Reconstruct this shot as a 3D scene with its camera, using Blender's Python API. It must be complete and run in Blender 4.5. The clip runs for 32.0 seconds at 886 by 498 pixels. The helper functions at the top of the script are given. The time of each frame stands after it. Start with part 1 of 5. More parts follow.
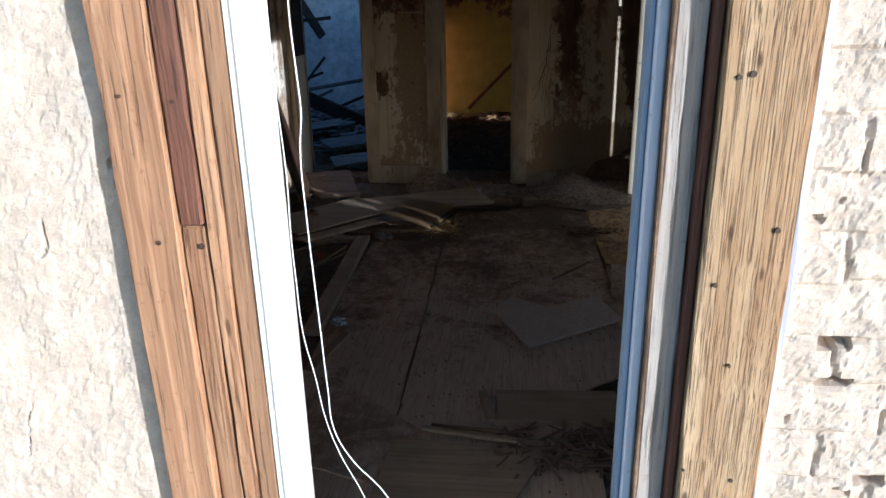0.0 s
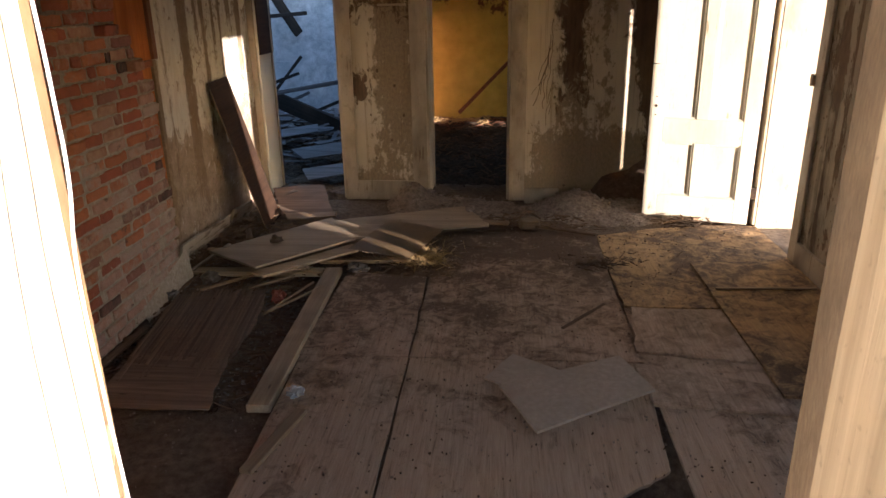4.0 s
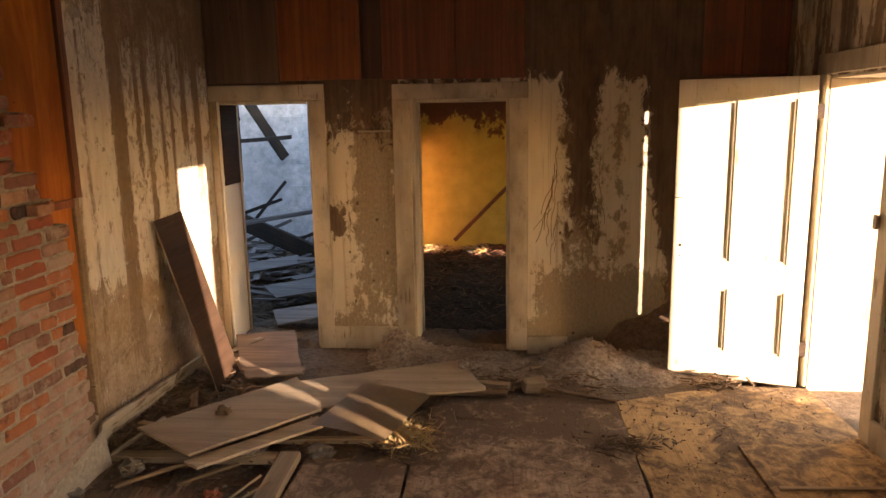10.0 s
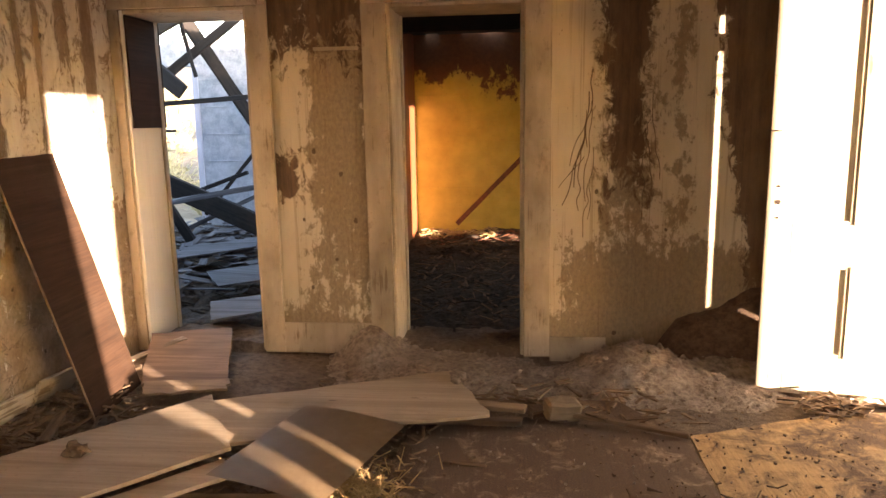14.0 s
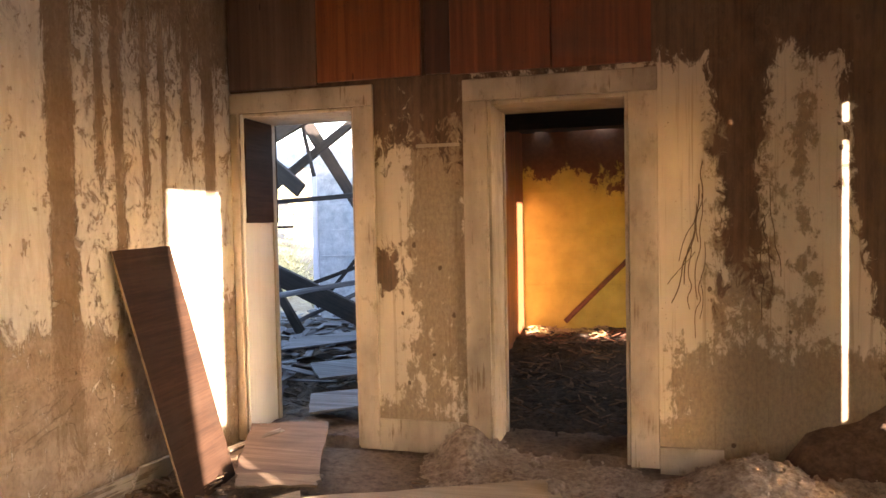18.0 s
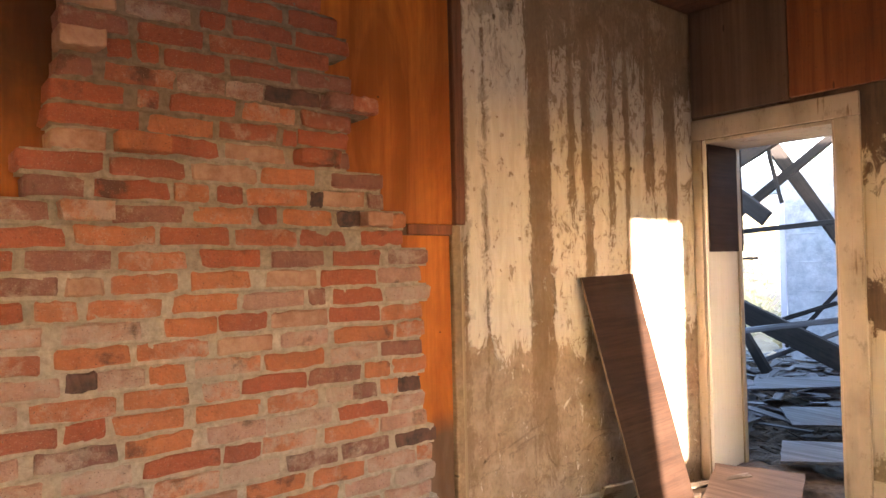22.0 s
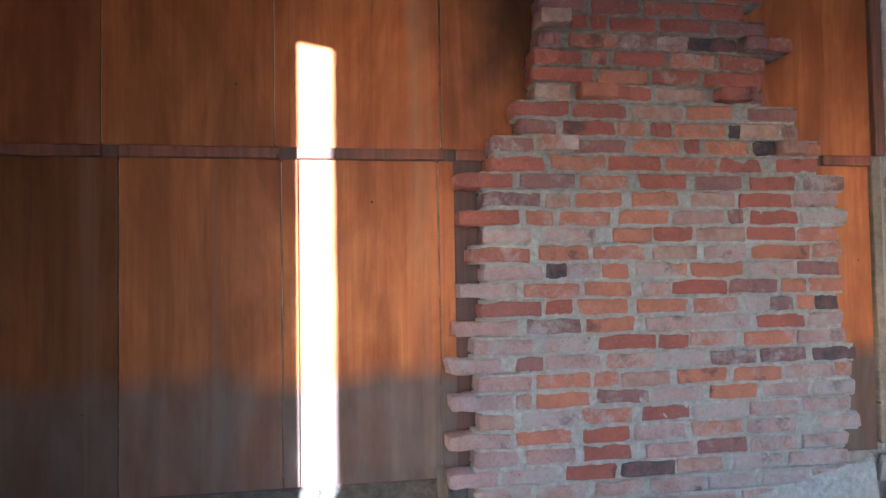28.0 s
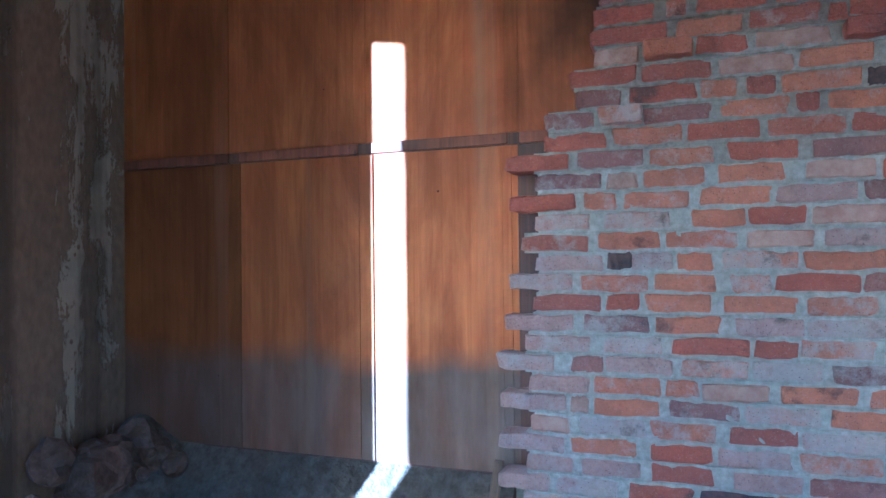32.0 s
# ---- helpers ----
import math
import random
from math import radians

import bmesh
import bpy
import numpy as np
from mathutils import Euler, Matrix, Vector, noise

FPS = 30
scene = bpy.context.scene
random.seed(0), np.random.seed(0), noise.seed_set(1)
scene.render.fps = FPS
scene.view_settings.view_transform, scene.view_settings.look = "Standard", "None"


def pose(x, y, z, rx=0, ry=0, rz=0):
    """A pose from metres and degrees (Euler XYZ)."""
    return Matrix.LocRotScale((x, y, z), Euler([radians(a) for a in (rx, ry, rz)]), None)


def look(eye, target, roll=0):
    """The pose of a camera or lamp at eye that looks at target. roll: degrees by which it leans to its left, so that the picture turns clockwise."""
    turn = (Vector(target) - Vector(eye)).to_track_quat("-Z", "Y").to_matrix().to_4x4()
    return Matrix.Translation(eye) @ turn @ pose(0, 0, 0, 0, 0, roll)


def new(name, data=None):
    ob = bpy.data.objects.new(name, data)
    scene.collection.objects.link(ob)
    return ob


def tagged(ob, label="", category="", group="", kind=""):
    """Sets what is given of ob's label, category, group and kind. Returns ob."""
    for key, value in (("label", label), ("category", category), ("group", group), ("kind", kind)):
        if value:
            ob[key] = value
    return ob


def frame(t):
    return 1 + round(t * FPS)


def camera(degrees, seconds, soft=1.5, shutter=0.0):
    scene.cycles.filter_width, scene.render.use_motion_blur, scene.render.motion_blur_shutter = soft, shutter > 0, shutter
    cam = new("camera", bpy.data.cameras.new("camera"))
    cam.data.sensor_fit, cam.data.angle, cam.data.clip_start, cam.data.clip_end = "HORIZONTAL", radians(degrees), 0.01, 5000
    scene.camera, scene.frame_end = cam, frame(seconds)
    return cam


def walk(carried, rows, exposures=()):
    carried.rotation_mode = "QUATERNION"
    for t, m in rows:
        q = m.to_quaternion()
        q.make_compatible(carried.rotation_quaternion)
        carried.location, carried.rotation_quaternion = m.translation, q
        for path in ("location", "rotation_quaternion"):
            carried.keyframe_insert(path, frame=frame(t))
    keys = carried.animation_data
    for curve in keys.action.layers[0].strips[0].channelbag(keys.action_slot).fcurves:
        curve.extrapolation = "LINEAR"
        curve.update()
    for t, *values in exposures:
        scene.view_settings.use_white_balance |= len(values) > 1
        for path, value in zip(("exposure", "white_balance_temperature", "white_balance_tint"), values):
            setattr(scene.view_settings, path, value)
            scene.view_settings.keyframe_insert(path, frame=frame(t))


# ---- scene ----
cam = camera(63.9, 32.0)
PATH = [
    (0, (0.762, -7.481, 1.92), (0.571, -5.607, 1.247), -1.2),
    (1, (0.727, -7.324, 1.912), (0.537, -5.45, 1.238), -1.2),
    (2, (0.699, -7.141, 1.884), (0.512, -5.267, 1.21), -1.2),
    (3, (0.704, -6.858, 1.868), (0.538, -4.982, 1.194), -1.0),
    (3.5, (0.701, -6.696, 1.84), (0.537, -4.82, 1.167), -1.0),
    (5.5, (0.718, -5.995, 1.83), (0.548, -4.12, 1.157), -1.1),
    (6, (0.714, -5.865, 1.835), (0.541, -3.988, 1.165), -1.1),
    (7, (0.724, -5.683, 1.845), (0.553, -3.807, 1.175), -1.1),
    (7.5, (0.721, -5.586, 1.851), (0.55, -3.676, 1.285), -1.1),
    (8, (0.687, -5.521, 1.849), (0.519, -3.57, 1.441), -1.0),
    (9, (0.701, -5.478, 1.899), (0.532, -3.522, 1.518), -1.0),
    (9.5, (0.708, -5.505, 2.025), (0.539, -3.548, 1.646), -0.9),
    (10, (0.72, -5.539, 1.878), (0.55, -3.581, 1.507), -1.0),
    (10.5, (0.753, -5.561, 1.62), (0.58, -3.603, 1.25), -1.1),
    (11, (0.757, -5.565, 1.476), (0.584, -3.607, 1.105), -1.2),
    (12, (0.678, -5.378, 1.4), (0.506, -3.419, 1.032), -1.1),
    (12.5, (0.667, -4.984, 1.394), (0.493, -3.025, 1.027), -1.2),
    (13, (0.701, -4.546, 1.365), (0.529, -2.587, 1.0), -1.1),
    (13.5, (0.718, -4.172, 1.367), (0.546, -2.212, 1.007), -1.1),
    (15.5, (0.675, -3.889, 1.315), (0.289, -1.943, 1.061), -0.9),
    (16, (0.737, -3.894, 1.327), (0.349, -1.935, 1.217), -0.9),
    (17, (0.722, -3.917, 1.33), (0.342, -1.955, 1.256), -1.0),
    (18, (0.78, -3.9, 1.335), (0.263, -1.97, 1.256), -1.1),
    (19, (0.831, -3.887, 1.344), (0.057, -2.043, 1.321), -1.0),
    (20, (0.792, -3.867, 1.339), (-0.219, -2.142, 1.365), -1.0),
    (21, (0.727, -3.877, 1.332), (-0.552, -2.34, 1.358), -0.9),
    (22, (0.725, -3.891, 1.3), (-0.815, -2.617, 1.346), -1.3),
    (23, (0.726, -3.898, 1.241), (-0.95, -2.806, 1.28), -1.1),
    (23.5, (0.724, -3.895, 1.081), (-0.954, -2.806, 1.117), -1.1),
    (24, (0.702, -3.905, 1.057), (-0.974, -2.813, 1.084), -0.9),
    (24.5, (0.713, -3.934, 1.063), (-0.963, -2.843, 1.094), -1.1),
    (26.5, (1.06, -4.214, 0.991), (-0.792, -3.461, 1.045), -1.1),
    (27, (1.119, -4.256, 0.981), (-0.78, -3.633, 1.045), -0.9),
    (28, (1.118, -4.295, 0.985), (-0.85, -3.949, 1.058), -0.9),
    (28.5, (1.111, -4.287, 0.966), (-0.883, -4.163, 1.049), -0.6),
    (29, (1.102, -4.276, 0.98), (-0.896, -4.336, 1.053), -0.4),
    (30, (1.096, -4.084, 1.001), (-0.899, -4.219, 1.055), -0.3),
    (31, (1.041, -3.563, 0.967), (-0.938, -3.844, 1.033), -0.2),
    (32, (0.963, -3.122, 1.005), (-0.91, -3.823, 1.034), -0.6),
]
EXPOSURES = [
    (0.0, 1.5, 5000, 8), (1.5, 1.65, 4950, 8), (2.5, 1.6, 4950, 8), (3.5, 2.4, 5700, 14), (5.5, 4.3, 7400, 24), (7.0, 4.5, 7500, 24), (9.0, 3.8, 8400, 25), (11.0, 3.85, 8400, 25), (13.5, 4.15, 8200, 25),
    (16.0, 4.65, 7700, 26), (20.0, 4.65, 7400, 25), (23.0, 4.95, 6600, 23), (24.5, 4.9, 5500, 17), (27.0, 4.8, 4850, 11), (28.5, 4.80, 3680, 4), (32.0, 4.82, 3290, 0),
]

walk(cam, [(t, look(eye, target, roll)) for t, eye, target, roll in PATH], EXPOSURES)


# ---- sky and sun ----
SUN_WAY = Vector((-1.0, 0.75, -0.125)).normalized()      # low sun from the open side of the house
world = bpy.data.worlds.new("sky")
scene.world = world
world.use_nodes = True
wn = world.node_tree.nodes
sky = wn.new("ShaderNodeTexSky")
sky.sky_type, sky.sun_disc = "NISHITA", False
sky.ozone_density, sky.dust_density = 1.9, 1.0
sky.sun_elevation, sky.sun_rotation = math.asin(-SUN_WAY.z), math.atan2(-SUN_WAY.x, -SUN_WAY.y)
world.node_tree.links.new(sky.outputs[0], wn["Background"].inputs[0])
wn["Background"].inputs[1].default_value = 0.15
sun = new("sun", bpy.data.lights.new("sun", "SUN"))
sun.data.energy, sun.data.angle, sun.data.color = 2.6, radians(0.5), (1.0, 0.91, 0.78)
sun.matrix_world = look((0, 0, 0), SUN_WAY)


# ---- materials ----
class Nodes:
    """A node material in the making: small calls for the nodes used here."""

    def __init__(self, name, rough=0.8, metal=0.0, own=False):
        self.m = bpy.data.materials.new(name)
        self.m.use_nodes = True
        self.t = self.m.node_tree
        self.b = self.t.nodes["Principled BSDF"]
        self.b.inputs["Roughness"].default_value = rough
        self.b.inputs["Metallic"].default_value = metal
        self.co = self.t.nodes.new("ShaderNodeTexCoord").outputs["Object"]
        self.rand = self.t.nodes.new("ShaderNodeObjectInfo").outputs["Random"]
        if own:
            mul = self.node("ShaderNodeVectorMath", operation="MULTIPLY")
            self.t.links.new(self.rand, mul.inputs[0])
            mul.inputs[1].default_value = (17.3, 9.1, 13.7)
            add = self.node("ShaderNodeVectorMath", operation="ADD")
            self.t.links.new(self.co, add.inputs[0])
            self.t.links.new(mul.outputs[0], add.inputs[1])
            self.co = add.outputs[0]

    def node(self, kind, **settings):
        n = self.t.nodes.new(kind)
        if "operation" in settings:
            n.operation = settings["operation"]
        return n

    def put(self, socket, value):
        if isinstance(value, bpy.types.NodeSocket):
            self.t.links.new(value, socket)
        elif isinstance(value, (tuple, list)) and socket.type == "RGBA":
            socket.default_value = (*value, 1) if len(value) == 3 else value
        else:
            socket.default_value = value

    def noise(self, scale, detail=4.0, stretch=(1, 1, 1), rough=0.55, warp=0.0):
        mp = self.node("ShaderNodeMapping")
        self.put(mp.inputs[0], self.co)
        mp.inputs["Scale"].default_value = stretch
        n = self.node("ShaderNodeTexNoise")
        self.put(n.inputs["Vector"], mp.outputs[0])
        n.inputs["Scale"].default_value, n.inputs["Detail"].default_value = scale, detail
        n.inputs["Roughness"].default_value, n.inputs["Distortion"].default_value = rough, warp
        return n.outputs[0]

    def cells(self, scale, stretch=(1, 1, 1), feature="F1"):
        mp = self.node("ShaderNodeMapping")
        self.put(mp.inputs[0], self.co)
        mp.inputs["Scale"].default_value = stretch
        n = self.node("ShaderNodeTexVoronoi")
        n.feature = feature
        self.put(n.inputs["Vector"], mp.outputs[0])
        n.inputs["Scale"].default_value = scale
        return n.outputs["Distance"]

    def grain(self, scale, axis="Z", warp=4.0):
        """Wood grain that runs along the axis."""
        long = {"X": (0.045, 1, 1), "Y": (1, 0.045, 1), "Z": (1, 1, 0.03)}[axis]
        return self.noise(scale, 6.0, long, 0.65, warp * 0.1)

    def ramp(self, fac, *stops):
        n = self.node("ShaderNodeValToRGB")
        self.put(n.inputs[0], fac)
        e = n.color_ramp.elements
        while len(e) < len(stops):
            e.new(0.5)
        for k, (at, colour) in zip(e, stops):
            k.position = at
            c = (colour,) * 3 if isinstance(colour, (int, float)) else colour
            k.color = (*c, 1)
        return n.outputs[0]

    def mix(self, fac, a, b, blend="MIX"):
        n = self.node("ShaderNodeMixRGB")
        n.blend_type = blend
        self.put(n.inputs[0], fac), self.put(n.inputs[1], a), self.put(n.inputs[2], b)
        return n.outputs[0]

    def math(self, op, a, b=0.0):
        n = self.node("ShaderNodeMath", operation=op)
        self.put(n.inputs[0], a), self.put(n.inputs[1], b)
        return n.outputs[0]

    def axis(self, k):
        n = self.node("ShaderNodeSeparateXYZ")
        self.put(n.inputs[0], self.co)
        return n.outputs[k]

    def done(self, colour, height=None, bump=0.3, depth=0.01, rough=None):
        self.put(self.b.inputs["Base Color"], colour)
        if rough is not None:
            self.put(self.b.inputs["Roughness"], rough)
        if height is not None:
            n = self.node("ShaderNodeBump")
            n.inputs["Strength"].default_value, n.inputs["Distance"].default_value = bump, depth
            self.put(n.inputs["Height"], height)
            self.put(self.b.inputs["Normal"], n.outputs[0])
        return self.m


def plaster(name, mud, pale, level=0.5, upper=0.0, streaks=0.5):
    """Old lime plaster, peeled in flakes down to the mud coat, with run-down stains. upper: how much more paint is left high up."""
    n = Nodes(name, 0.9)
    flakes = n.noise(6.0, 12, (1, 1, 0.38), 0.76, 0.4)
    fine = n.noise(34, 5, (1, 1, 0.5))
    runs = n.noise(7.5, 6, (1, 1, 0.05), 0.6)
    hole = n.cells(17, (1, 1, 0.8))
    f = n.math("ADD", flakes, n.math("MULTIPLY", n.math("SUBTRACT", runs, 0.5), 0.85))
    if upper:
        f = n.math("ADD", f, n.math("MULTIPLY", n.math("SUBTRACT", n.axis(2), 1.0), upper))
    mask = n.ramp(f, (level - 0.012, 0), (level + 0.012, 1))
    chips = n.ramp(n.math("ADD", hole, n.math("MULTIPLY", fine, 0.3)), (0.26, 0), (0.29, 1))
    mask = n.mix(1, mask, chips, "MULTIPLY")
    mudc = n.mix(n.ramp(fine, (0.35, 0), (0.7, 1)), mud, tuple(c * 1.45 for c in mud))
    palec = n.mix(n.ramp(n.noise(9, 5), (0.35, 0), (0.75, 1)), pale, tuple(c * 0.8 for c in pale))
    col = n.mix(mask, mudc, palec)
    stain = n.ramp(n.math("ADD", n.noise(4.6, 6, (1, 1, 0.035), 0.55), n.math("MULTIPLY", n.noise(12, 4), 0.12)), (0.54, 0), (0.66, streaks))
    col = n.mix(stain, col, tuple(c * 0.42 for c in mud))
    return n.done(col, n.math("ADD", n.math("MULTIPLY", mask, 0.7), n.math("MULTIPLY", fine, 0.6)), 0.9, 0.008)


def paint(name, pale, wood, worn=0.42, axis="Z", rough=0.6, dirt=0.5):
    """Old paint on wood: grain shows, chips and grime."""
    n = Nodes(name, rough, own=True)
    g = n.grain(60, axis)
    blot = n.noise(4, 6)
    chip = n.ramp(n.math("ADD", n.math("MULTIPLY", g, 0.5), n.math("MULTIPLY", blot, 0.5)), (worn - 0.02, 0), (worn + 0.03, 1))
    col = n.mix(chip, wood, n.mix(n.ramp(g, (0.3, 0.0), (0.7, 0.35)), pale, tuple(c * 0.75 for c in pale)))
    spots = n.ramp(n.cells(22), (0.06, 1), (0.1, 0))
    col = n.mix(n.math("MULTIPLY", spots, 0.5), col, wood)
    grime = n.ramp(n.noise(2.3, 7, (1, 1, 0.5)), (0.48, 0), (0.78, dirt))
    col = n.mix(grime, col, (0.12, 0.085, 0.055))
    smut = n.ramp(n.noise(17, 7, (1, 1, 0.6), 0.7), (0.56, 0), (0.72, dirt * 0.7))
    col = n.mix(smut, col, (0.16, 0.11, 0.07))
    return n.done(col, n.math("ADD", g, chip), 0.35, 0.003)


def timber(name, dark, light, axis="Z", scale=45, rough=0.75, bump=0.6, blots=0.4, own=True, cracks=0.0):
    n = Nodes(name, rough, own=own)
    g = n.grain(scale, axis)
    big = n.grain(scale * 0.16, axis, 9)
    col = n.mix(n.ramp(g, (0.3, 0), (0.72, 1)), dark, light)
    col = n.mix(n.ramp(big, (0.4, 0), (0.68, 0.55)), col, tuple(c * 0.6 for c in dark))
    tone = n.node("ShaderNodeHueSaturation")
    n.put(tone.inputs["Color"], col)
    n.put(tone.inputs["Value"], n.math("ADD", 0.8, n.math("MULTIPLY", n.rand, 0.4)))
    col = tone.outputs[0]
    knots = n.ramp(n.cells(5, {"X": (0.5, 2, 2), "Y": (2, 0.5, 2), "Z": (2, 2, 0.5)}[axis]), (0.04, 0.8), (0.07, 0))
    col = n.mix(knots, col, tuple(c * 0.35 for c in dark))
    col = n.mix(n.ramp(n.noise(3, 6), (0.5, 0), (0.75, blots)), col, (0.07, 0.05, 0.035))
    if cracks:
        line = n.ramp(n.grain(scale * 1.5, axis, 1), (0.36, cracks), (0.43, 0))
        col = n.mix(line, col, tuple(c * 0.3 for c in dark))
        g = n.math("SUBTRACT", g, n.math("MULTIPLY", line, 0.8))
    dust = n.ramp(n.noise(55, 4), (0.62, 0), (0.7, 0.35))
    col = n.mix(dust, col, tuple(c * 0.5 for c in dark))
    return n.done(col, g, bump, 0.004)


def speckle(name, dark, light, scale=30, rough=0.95, bump=1.0, depth=0.02, own=False):
    n = Nodes(name, rough, own=own)
    a, b = n.noise(scale, 8, rough=0.7), n.noise(scale * 0.12, 5)
    col = n.mix(n.ramp(a, (0.35, 0), (0.68, 1)), dark, light)
    col = n.mix(n.ramp(b, (0.4, 0), (0.7, 0.6)), col, dark)
    return n.done(col, a, bump, depth)


def left_plaster():
    """Whitewash left in vertical flakes over tan mud plaster, brown run-down columns, shade painted in high up, dark
    pocks and cracks low down.
    """
    n = Nodes("flaking whitewash on mud plaster", 0.92)
    y, z = n.axis(1), n.axis(2)
    flakes, fine = n.noise(8.5, 14, (1, 1, 0.75), 0.82, 0.8), n.noise(55, 6, (1, 1, 0.7), 0.7)
    runs = n.noise(22, 9, (1, 1, 0.16), 0.72, 0.8)
    tan = n.mix(n.ramp(n.noise(7, 8, rough=0.7), (0.35, 0), (0.68, 1)), (0.28, 0.20, 0.135), (0.47, 0.365, 0.275))
    tan = n.mix(n.ramp(fine, (0.32, 0.5), (0.55, 0)), tan, (0.20, 0.14, 0.09))
    low = n.ramp(n.math("ADD", z, n.math("MULTIPLY", n.math("SUBTRACT", n.noise(4, 6), 0.5), 0.8)), (0.80, 0.0), (1.0, 0.15))
    brown = None
    for centre, half, foot in ((-1.36, 0.085, 0.30), (-1.00, 0.040, 0.85), (-1.72, 0.020, 0.6), (-0.66, 0.030, 1.1), (-0.24, 0.060, 1.15), (-0.80, 0.03, 1.4), (-1.12, 0.03, 1.5), (-0.45, 0.045, 1.6), (-1.85, 0.03, 0.3)):
        inside = n.math("SUBTRACT", half, n.math("ABSOLUTE", n.math("SUBTRACT", y, centre)))
        m = n.math("MINIMUM", inside, n.math("MULTIPLY", n.math("SUBTRACT", z, foot), 0.10))
        brown = m if brown is None else n.math("MAXIMUM", brown, m)
    # Browner high up: staining plus the light's fall-off painted in.
    brown = n.math("MAXIMUM", brown, n.math("MULTIPLY", n.math("SUBTRACT", z, 2.30), 0.07))
    brown = n.math("MAXIMUM", brown, n.math("SUBTRACT", n.math("MULTIPLY", n.math("MINIMUM", n.math("SUBTRACT", z, 1.45), n.math("ADD", y, 1.30)), 0.11), 0.085))
    brown = n.math("ADD", brown, n.math("ADD", n.math("MULTIPLY", n.math("SUBTRACT", flakes, 0.5), 0.26), n.math("MULTIPLY", n.math("SUBTRACT", runs, 0.5), 0.14)))
    run_shade_mask = n.ramp(n.math("ADD", brown, 0.5), (0.498, 0), (0.520, 1))
    cover = n.math("ADD", n.math("ADD", flakes, low), n.math("MULTIPLY", n.math("SUBTRACT", runs, 0.5), 0.15))
    cover = n.math("SUBTRACT", cover, n.math("MULTIPLY", run_shade_mask, 0.16))
    beyond = n.ramp(n.math("ADD", y, 1.9), (0.42, 0), (0.52, 1))
    cover = n.math("SUBTRACT", cover, n.math("MULTIPLY", beyond, n.ramp(n.math("MULTIPLY", z, 0.4), (0.60, 0), (0.76, 0.03))))
    cover = n.math("ADD", cover, n.math("MULTIPLY", n.math("SUBTRACT", 1.0, beyond), n.ramp(z, (0.76, 0), (1.05, 0.062))))
    mask = n.ramp(cover, (0.575, 0), (0.588, 1))
    pocks = n.ramp(n.noise(17, 9, (1, 1, 0.8), 0.72), (0.385, 0), (0.397, 1))
    mask = n.mix(1, mask, pocks, "MULTIPLY")
    white = n.mix(n.ramp(runs, (0.42, 0.4), (0.58, 0)), (0.70, 0.64, 0.555), (0.48, 0.385, 0.29))
    col = n.mix(mask, tan, white)
    col = n.mix(n.math("MULTIPLY", run_shade_mask, n.ramp(runs, (0.3, 0.75), (0.7, 0.4))), col, (0.155, 0.092, 0.048))
    spots = n.ramp(n.math("ADD", n.cells(9, (1, 1, 0.8)), n.math("MULTIPLY", n.noise(12, 7, rough=0.72), 0.9)), (0.46, 0.9), (0.475, 0))
    col = n.mix(spots, col, (0.11, 0.075, 0.045))
    split = n.ramp(n.math("ABSOLUTE", n.math("SUBTRACT", n.noise(3.2, 6, (1, 0.6, 1.5), 0.6, 0.8), 0.5)), (0.002, 0.45), (0.007, 0))
    split = n.math("MULTIPLY", split, n.ramp(z, (0.55, 1), (0.8, 0)))
    col = n.mix(split, col, (0.12, 0.085, 0.055))
    h = n.math("ADD", n.math("MULTIPLY", mask, 0.7), n.math("SUBTRACT", n.math("MULTIPLY", fine, 0.5), n.math("ADD", spots, split)))
    return n.done(col, h, 0.9, 0.008)


M_PLASTER = left_plaster()
M_PLASTER_BACK = plaster("stained cream plaster", (0.19, 0.125, 0.075), (0.60, 0.51, 0.37), 0.47, -0.02, 0.85)
M_PLASTER_ENTRY = plaster("brown peeling plaster", (0.16, 0.098, 0.05), (0.37, 0.27, 0.16), 0.59, 0.05, 0.8)
M_CASING = paint("dirty cream door trim", (0.54, 0.445, 0.325), (0.26, 0.18, 0.11), 0.40, dirt=1.0)
M_GRIMY = paint("grimy flaking skirting paint", (0.42, 0.35, 0.27), (0.18, 0.13, 0.085), 0.46, "X", 0.8, 0.9)
M_WHITE = paint("chalky white paint", (0.80, 0.77, 0.70), (0.45, 0.36, 0.25), 0.3, dirt=0.12)
M_LEAF = paint("sun-bleached cream door paint", (0.80, 0.72, 0.56), (0.42, 0.30, 0.17), 0.36, dirt=0.35)
M_WEATHERED = timber("sun-worn brown timber", (0.27, 0.122, 0.056), (0.56, 0.335, 0.18), "Z", 75, 0.85, 0.9, 0.15, cracks=0.6)
M_WEATHERED_RED = timber("red-brown timber", (0.12, 0.045, 0.026), (0.25, 0.105, 0.055), "Z", 70, 0.8, 1.0, 0.3, cracks=0.6)


def ribbed():
    """Bleached softwood with the soft grain eaten away into fine dark ribs, rust-brown towards one edge."""
    n = Nodes("bleached ribbed timber", 0.9)
    ribs, broad, fine = n.noise(430, 5, (1, 1, 0.012), 0.6, 0.3), n.noise(30, 4, (1, 1, 0.03)), n.noise(500, 3, (1, 1, 0.08))
    col = n.mix(n.ramp(broad, (0.35, 0), (0.66, 1)), (0.38, 0.24, 0.12), (0.54, 0.385, 0.22))
    rust = n.math("ADD", n.math("MULTIPLY", n.math("SUBTRACT", n.axis(0), 1.175), 5.0), n.math("MULTIPLY", n.math("SUBTRACT", n.noise(6, 5, (1, 1, 0.12)), 0.5), 1.6))
